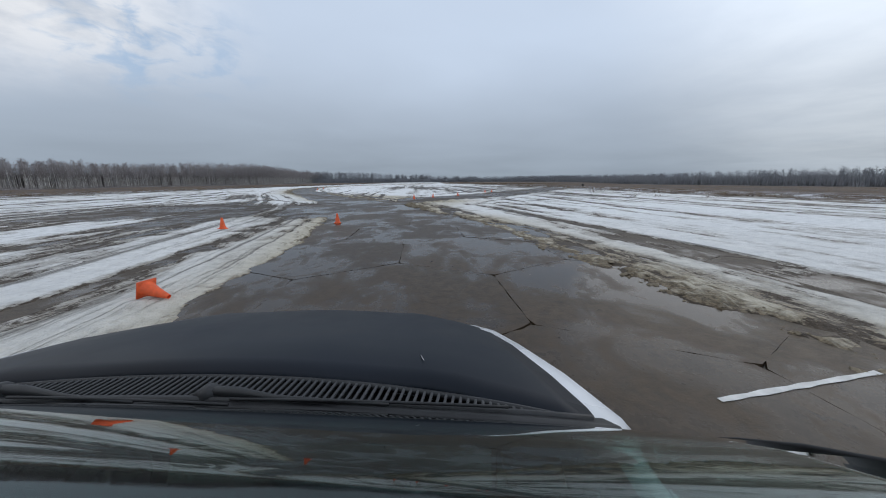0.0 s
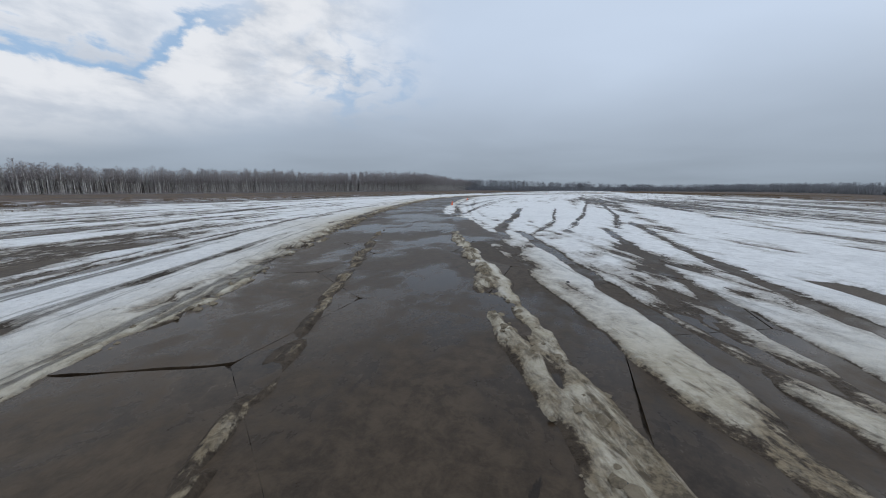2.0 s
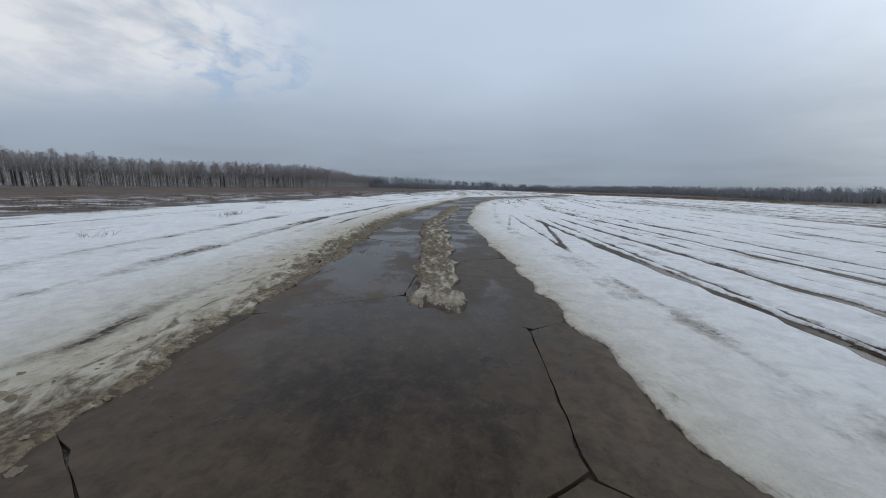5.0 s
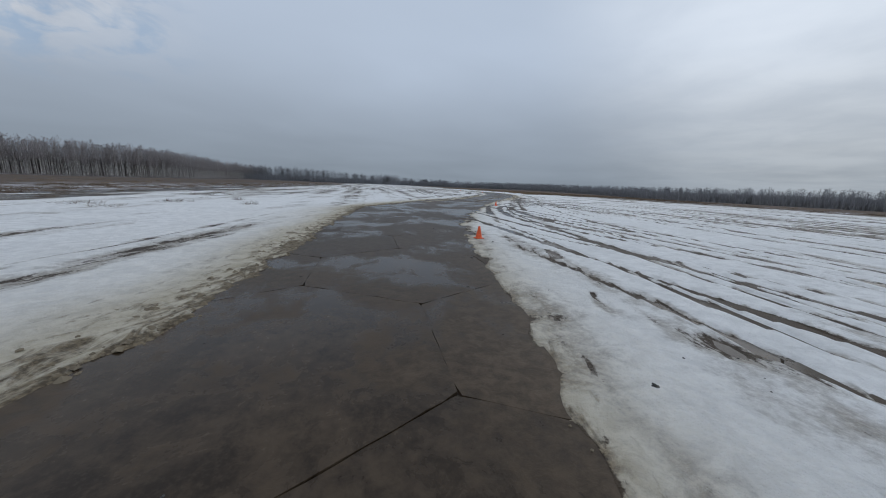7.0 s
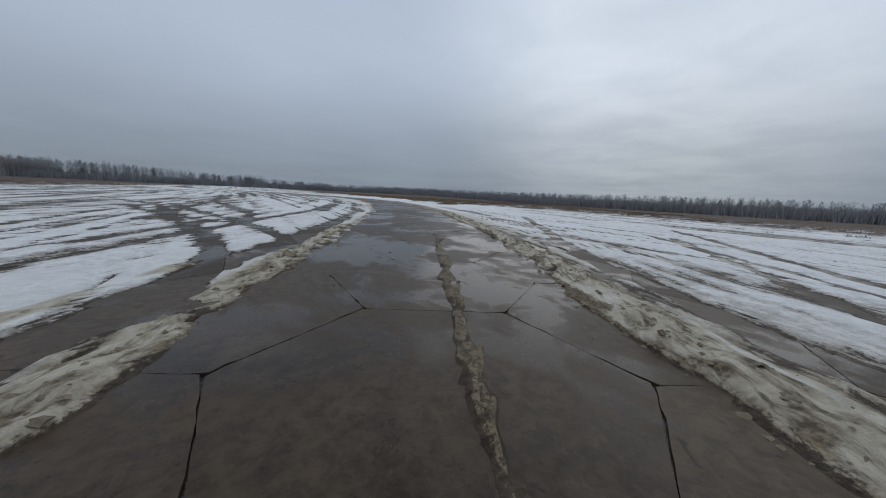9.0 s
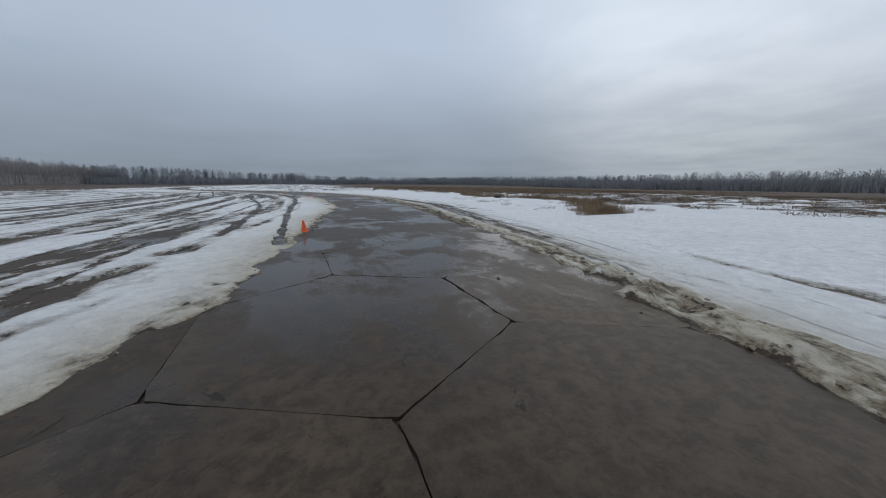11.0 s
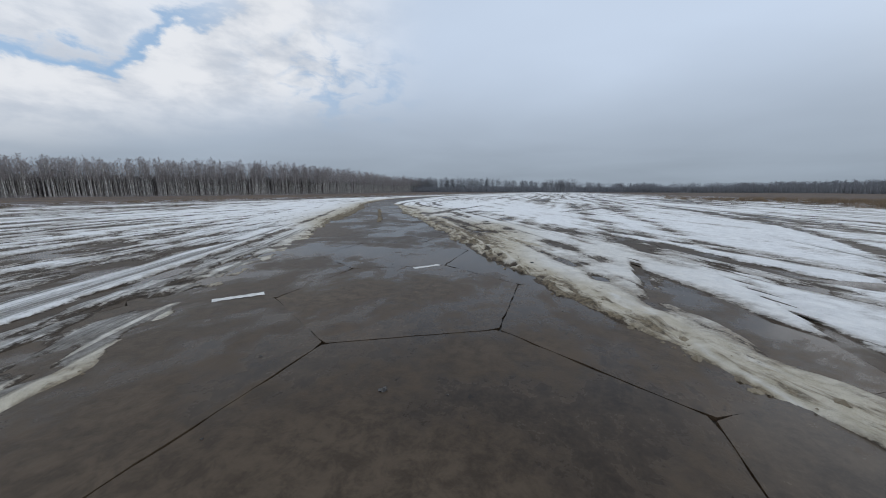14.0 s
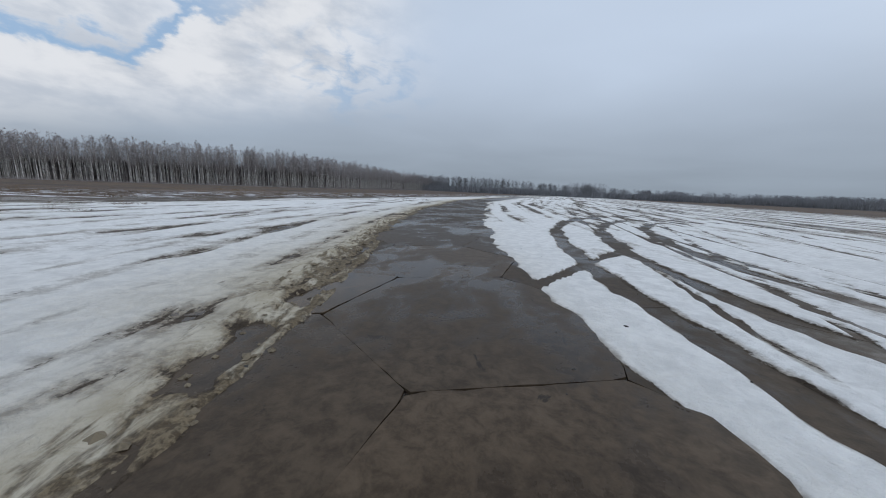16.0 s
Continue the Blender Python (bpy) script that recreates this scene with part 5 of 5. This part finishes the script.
    for s in (-1, 1):
        side = [r[-1] if s > 0 else r[0] for r in edge]
        part("pillar", tube([(x + s * .014, y - .006, z - .014) for x, y, z in side], [.014] * 11, 8), CAR_WHITE, car)
        for p, q in (((.885, -.50, .945), (.735, -.52, 1.335)), ((.875, -1.85, .945), (.69, -1.42, 1.305))):
            part("pillar", tube([(CX + s * p[0], p[1], p[2]), (CX + s * ((p[0] + q[0]) / 2 + .012), (p[1] + q[1]) / 2, (p[2] + q[2]) / 2 + .008), (CX + s * q[0], q[1], q[2])],
                                [.014, .014, .018], 8), CAR_WHITE, car)
        for y0, y1, y2, y3, m0, m1 in ((.38, -.48, -.18, -.49, .24, -.485), (-.52, -1.74, -.55, -1.38, -.535, -1.56)):
            pane = lofted([[(CX + s * .875, y0, .945), (CX + s * .875, y1, .945)], [(CX + s * .862, m0, 1.13), (CX + s * .835, m1, 1.13)], [(CX + s * .742, y2, 1.315), (CX + s * .735, y3, 1.32)]], False)
            part("side_window", thicken(pane, 0.005), GLASS, car)
        for y0, y1 in ((.46, -.48), (-.53, -1.45)):
            door = part("door", slab_box((CX + s * .893 - .012, y1, .32), (CX + s * .893 + .012, y0, .90), .01), CAR_WHITE, car)
            part("door_handle", slab_box((CX + s * .912 - .012, y1 + .06, .80), (CX + s * .912 + .012, y1 + .2, .825), .006), BLACK_PLASTIC, door)
        part("headlight", slab_box((CX + s * .50 - .13, 1.54, .50), (CX + s * .50 + .13, 1.66, .61), .02), LAMP_GLASS, car)
        part("tail_light", slab_box((CX + s * .56 - .14, -2.735, .66), (CX + s * .56 + .14, -2.66, .80), .02), RED_GLASS, car)
    back = lofted([[(CX + u * .72, -1.90, .945) for u in (-1, -.5, 0, .5, 1)], [(CX + u * .62, -1.45, 1.32) for u in (-1, -.5, 0, .5, 1)]], False)
    part("rear_window", thicken(back, 0.005), GLASS, car)
    part("boot_lid", slab_box((CX - .68, -2.58, .90), (CX + .68, -1.90, .955), .02), CAR_WHITE, car)
    part("front_bumper", slab_box((CX - .70, 1.58, .30), (CX + .70, 1.74, .49), .04), BLACK_PLASTIC, car)
    part("rear_bumper", slab_box((CX - .74, -2.80, .34), (CX + .74, -2.66, .52), .04), BLACK_PLASTIC, car)
    for k in range(5):
        part("radiator_bar", slab_box((CX - .34, 1.63, .500 + .022 * k), (CX + .34, 1.675, .510 + .022 * k), .003), BLACK_PLASTIC, car)
    part("cabin_floor", slab_box((CX - .80, -1.8, .26), (CX + .80, .46, .36), .01), DARK_CLOTH, car)
    for s in (-1, 1):
        part("seat", slab_box((CX + s * .38 - .25, -.85, .40), (CX + s * .38 + .25, -.35, .60), .05), DARK_CLOTH, car)
        part("seat_back", slab_box((CX + s * .38 - .24, -.98, .54), (CX + s * .38 + .24, -.82, 1.12), .05), DARK_CLOTH, car)
    # wipers: an arm with a hump over the spindle, a blade along the foot of the glass
    for px, py, reach in ((-.49, .572, .60), (-.93, .572, .50)):
        wiper = new("wiper")
        wiper.parent = car
        part("spindle_cap", turned([(.022, -.004), (.020, .010), (.013, .018), (0.0, .020)], 16, at=(px, py, .978)), BLACK_PLASTIC, wiper)
        arm = [(px - .04, py - .004, .976), (px, py, .986), (px + .06, py - .004, .986), (px + .14, py - .014, .982), (px + reach * .45, py - .026, .984), (px + reach * .62, py - .032, .983)]
        part("arm", tube(arm, [.004, .011, .011, .006, .004, .003], 8), BLACK_PLASTIC, wiper)
        blade = [(px + reach * (.10 + .90 * k / 8), py - .026 - .008 * (k / 8) ** 2, .987 - .006 * (k / 8) ** 2) for k in range(9)]
        part("blade", tube(blade, [.003] * 9, 6), RUBBER, wiper)
    # wheels
    for s in (-1, 1):
        for y in (0.93, -1.72):
            wheel = new("wheel")
            wheel.parent = car
            wheel.matrix_basis = pose(CX + s * .79, y, .290, 0, 90, 0)
            part("tyre", turned([(.19, -.075), (.21, -.088), (.265, -.085), (.283, -.06), (.290, 0), (.283, .06), (.265, .085), (.21, .088), (.19, .075)], 32), RUBBER, wheel)
            part("rim", turned([(0.0, s * .045), (.05, s * .05), (.07, s * .03), (.13, s * .035), (.175, s * .06), (.192, s * .07), (.192, -s * .07)], 32), STEEL, wheel)
    car.matrix_basis = pose(0, 0, 0.0, 0, 0, -5.0)
    return car


build_car()


# ---- markings, joints and slabs of the runway (last: many pieces) ----
def build_marking(x, y, length, width, turn, label):
    bm = bmesh.new()
    n = 12
    rows = []
    for k in range(n + 1):
        u = k / n - 0.5
        w = width * (0.5 + 0.10 * math.sin(k * 2.3) + 0.08 * random.uniform(-1, 1))
        rows.append([bm.verts.new((u * length, s * w, z)) for s, z in ((-1, 0.0), (-1, 0.004), (1, 0.004), (1, 0.0))])
    for a, b in zip(rows[:-1], rows[1:]):
        for j in range(3):
            bm.faces.new((a[j], b[j], b[j + 1], a[j + 1]))
    bm.faces.new(rows[0])
    bm.faces.new(rows[-1][::-1])
    ob = part("road_marking", bm, WHITE_LINE, smooth=False)
    ob.matrix_basis = pose(x, y, 0.001, 0, 0, turn)
    tagged(ob, label, "road marking", "worn marks on the runway")


build_marking(2.62, 1.82, 1.45, 0.042, 8, "worn white painted line on wet concrete")
build_marking(2.4, 7.85, 0.85, 0.04, 7, "worn white painted line on wet concrete")
build_marking(-3.9, 254.8, 0.6, 0.12, 52, "short faded white mark on wet concrete")
build_marking(-2.2, 257.3, 0.55, 0.11, 52, "short faded white mark on wet concrete")


def build_slabs():
    """Six-sided concrete slabs, flats along the runway, with open joints."""
    side = 1.732
    wide, pitch = side * math.sqrt(3), side * 1.5
    runway = new("runway_paving")
    tagged(runway, "wet six-sided concrete slabs of an old runway", "paving", kind="structure")
    meshes = []
    for k in range(6):
        bm = bmesh.new()
        ring, low = [], []
        for j in range(6):
            a, b = radians(60 * j + 30), radians(60 * j + 90)
            gaping = random.random() < 0.24
            for t in (0.012 + 0.012 * random.random(), 0.09, 0.17, 0.25, 0.34, 0.42, 0.5, 0.59, 0.67, 0.76, 0.84, 0.92):      # chipped, uneven edges; some joints are filled
                r = side - (0.004 + 0.034 * random.random() ** 2.5 if gaping else 0.012 * random.random() ** 4)
                x, y = (1 - t) * math.cos(a) + t * math.cos(b), (1 - t) * math.sin(a) + t * math.sin(b)
                ring.append(bm.verts.new((r * x, r * y, 0.0)))
                low.append(bm.verts.new((r * 1.002 * x, r * 1.002 * y, -0.045)))
        bm.faces.new(ring)
        n = len(ring)
        for j in range(n):
            bm.faces.new((low[j], low[(j + 1) % n], ring[(j + 1) % n], ring[j]))
        me = bpy.data.meshes.new("slab")
        bm.to_mesh(me)
        bm.free()
        me.materials.append(CONCRETE)
        meshes.append(me)
    x0, y0 = -21.42 + wide / 2, 63.56
    rest_v, rest_f, count = [], [], 0
    for row in range(-28, 108):
        cy = y0 + row * pitch
        mid = float(knots(ROAD, cy))
        lo, hi = float(knots(LEFT_EDGE, cy)), float(knots(RIGHT_EDGE, cy))
        for col in range(-20, 22):
            cx = x0 + col * wide + (wide / 2 if row % 2 else 0)
            d = cx - mid
            if cx < -47 or cx > 28:
                continue
            near = lo - 0.9 < d < hi + 0.9 and -3 < cy < 296
            if near and count < 300:
                ob = new("slab", meshes[(row * 7 + col * 3) % 6])
                ob.parent = runway
                ob.matrix_basis = pose(cx, cy, random.uniform(-0.003, 0.002), random.uniform(-.08, .08), random.uniform(-.08, .08), 60 * random.randrange(6))
                count += 1
            else:
                b = len(rest_v)
                z = random.uniform(-0.006, 0.0)
                for j in range(6):
                    a = radians(60 * j + 30)
                    rest_v.append((cx + (side - 0.008) * math.cos(a), cy + (side - 0.008) * math.sin(a), z))
                for j in range(6):
                    a = radians(60 * j + 30)
                    rest_v.append((cx + (side - 0.005) * math.cos(a), cy + (side - 0.005) * math.sin(a), -0.04))
                rest_f.append(tuple(range(b, b + 6)))
                rest_f += [(b + 6 + j, b + 6 + (j + 1) % 6, b + (j + 1) % 6, b + j) for j in range(6)]
    me = mesh_of("slabs_under_snow", rest_v, rest_f, [CRUSTED])
    ob = new("slabs_under_snow", me)
    ob.parent = runway
    tagged(ob, "wet concrete slabs showing through the snow", kind="stuff")


build_slabs()


# ---- clods of slush and mud along the lane ----
def clods(name, n, mat, seed, lo, hi, reach, label, category, on_lane=False):
    rnd = np.random.RandomState(seed)
    shape = np.array([(1, 0, 0), (-1, 0, 0), (0, 1, 0), (0, -1, 0), (0, 0, 1), (.6, .6, .5), (-.6, .6, .45), (.6, -.6, .5), (-.6, -.6, .4)])
    face = np.array([(5, 0, 2), (5, 2, 4), (5, 4, 0), (6, 2, 1), (6, 4, 2), (6, 1, 4), (7, 3, 0), (7, 4, 3), (7, 0, 4), (8, 1, 3), (8, 3, 4), (8, 4, 1)])
    many = n * 9
    y = rnd.uniform(-4, 305, many)
    side = rnd.rand(many) < 0.5
    off = np.abs(rnd.normal(0, reach, many)) - 0.25
    d = np.where(side, knots(LEFT_EDGE, y) - off, knots(RIGHT_EDGE, y) + off)
    if on_lane:
        d = rnd.uniform(-2.4, 3.0, many)
    x = knots(ROAD, y) + d
    cover, dirt, _, z, _, _ = fields(x, y)
    keep = np.ones(many, bool) if on_lane else (dirt > 0.50 + 0.25 * rnd.rand(many)) & (cover > 0.35)
    pick = np.nonzero(keep)[0][:n]
    n = len(pick)
    x, y, z = x[pick], y[pick], np.maximum(z[pick], 0.0)
    size = lo + (hi - lo) * rnd.rand(n) ** 3
    v = shape[None] * size[:, None, None] * rnd.uniform(.6, 1.25, (n, len(shape), 3))
    a = rnd.uniform(0, 6.28, n)
    c, s = np.cos(a)[:, None], np.sin(a)[:, None]
    vx, vy = v[..., 0] * c - v[..., 1] * s + x[:, None], v[..., 0] * s + v[..., 1] * c + y[:, None]
    verts = np.stack([vx, vy, v[..., 2] * 0.75 + z[:, None] - 0.2 * size[:, None]], -1).reshape(-1, 3)
    faces = (face[None] + np.arange(n)[:, None, None] * len(shape)).reshape(-1, 3)
    me = bpy.data.meshes.new(name)
    me.from_pydata(verts.tolist(), [], faces.tolist())
    me.materials.append(mat)
    tagged(new(name, me), label, category, kind="stuff")


def slush_clod(name, dark, light, coat):
    m, n = material(name)
    p = place(n)
    own = n.put("ShaderNodeNewGeometry").outputs["Random Per Island"]
    a = n.noise(p, 30.0, 4.0, 0.7)
    c = n.mix(own, rgb(*dark), rgb(*light))
    finish(n, n.mix(n.ramp(a, 0.35, 0.65), c, rgb(*coat)), 0.7, a, 0.6, 0.02)
    return m


clods("slush_clods", 10000, slush_clod("dirty_slush", (0.095, 0.072, 0.044), (0.27, 0.222, 0.15), (0.20, 0.16, 0.105)), 3, 0.012, 0.065, 0.6, "dirty clods of slush along the lane's edges", "slush")
clods("mud_crumbs", 420, SILT, 4, 0.010, 0.045, 1.3, "dark crumbs of mud and grit on the lane", "mud", True)
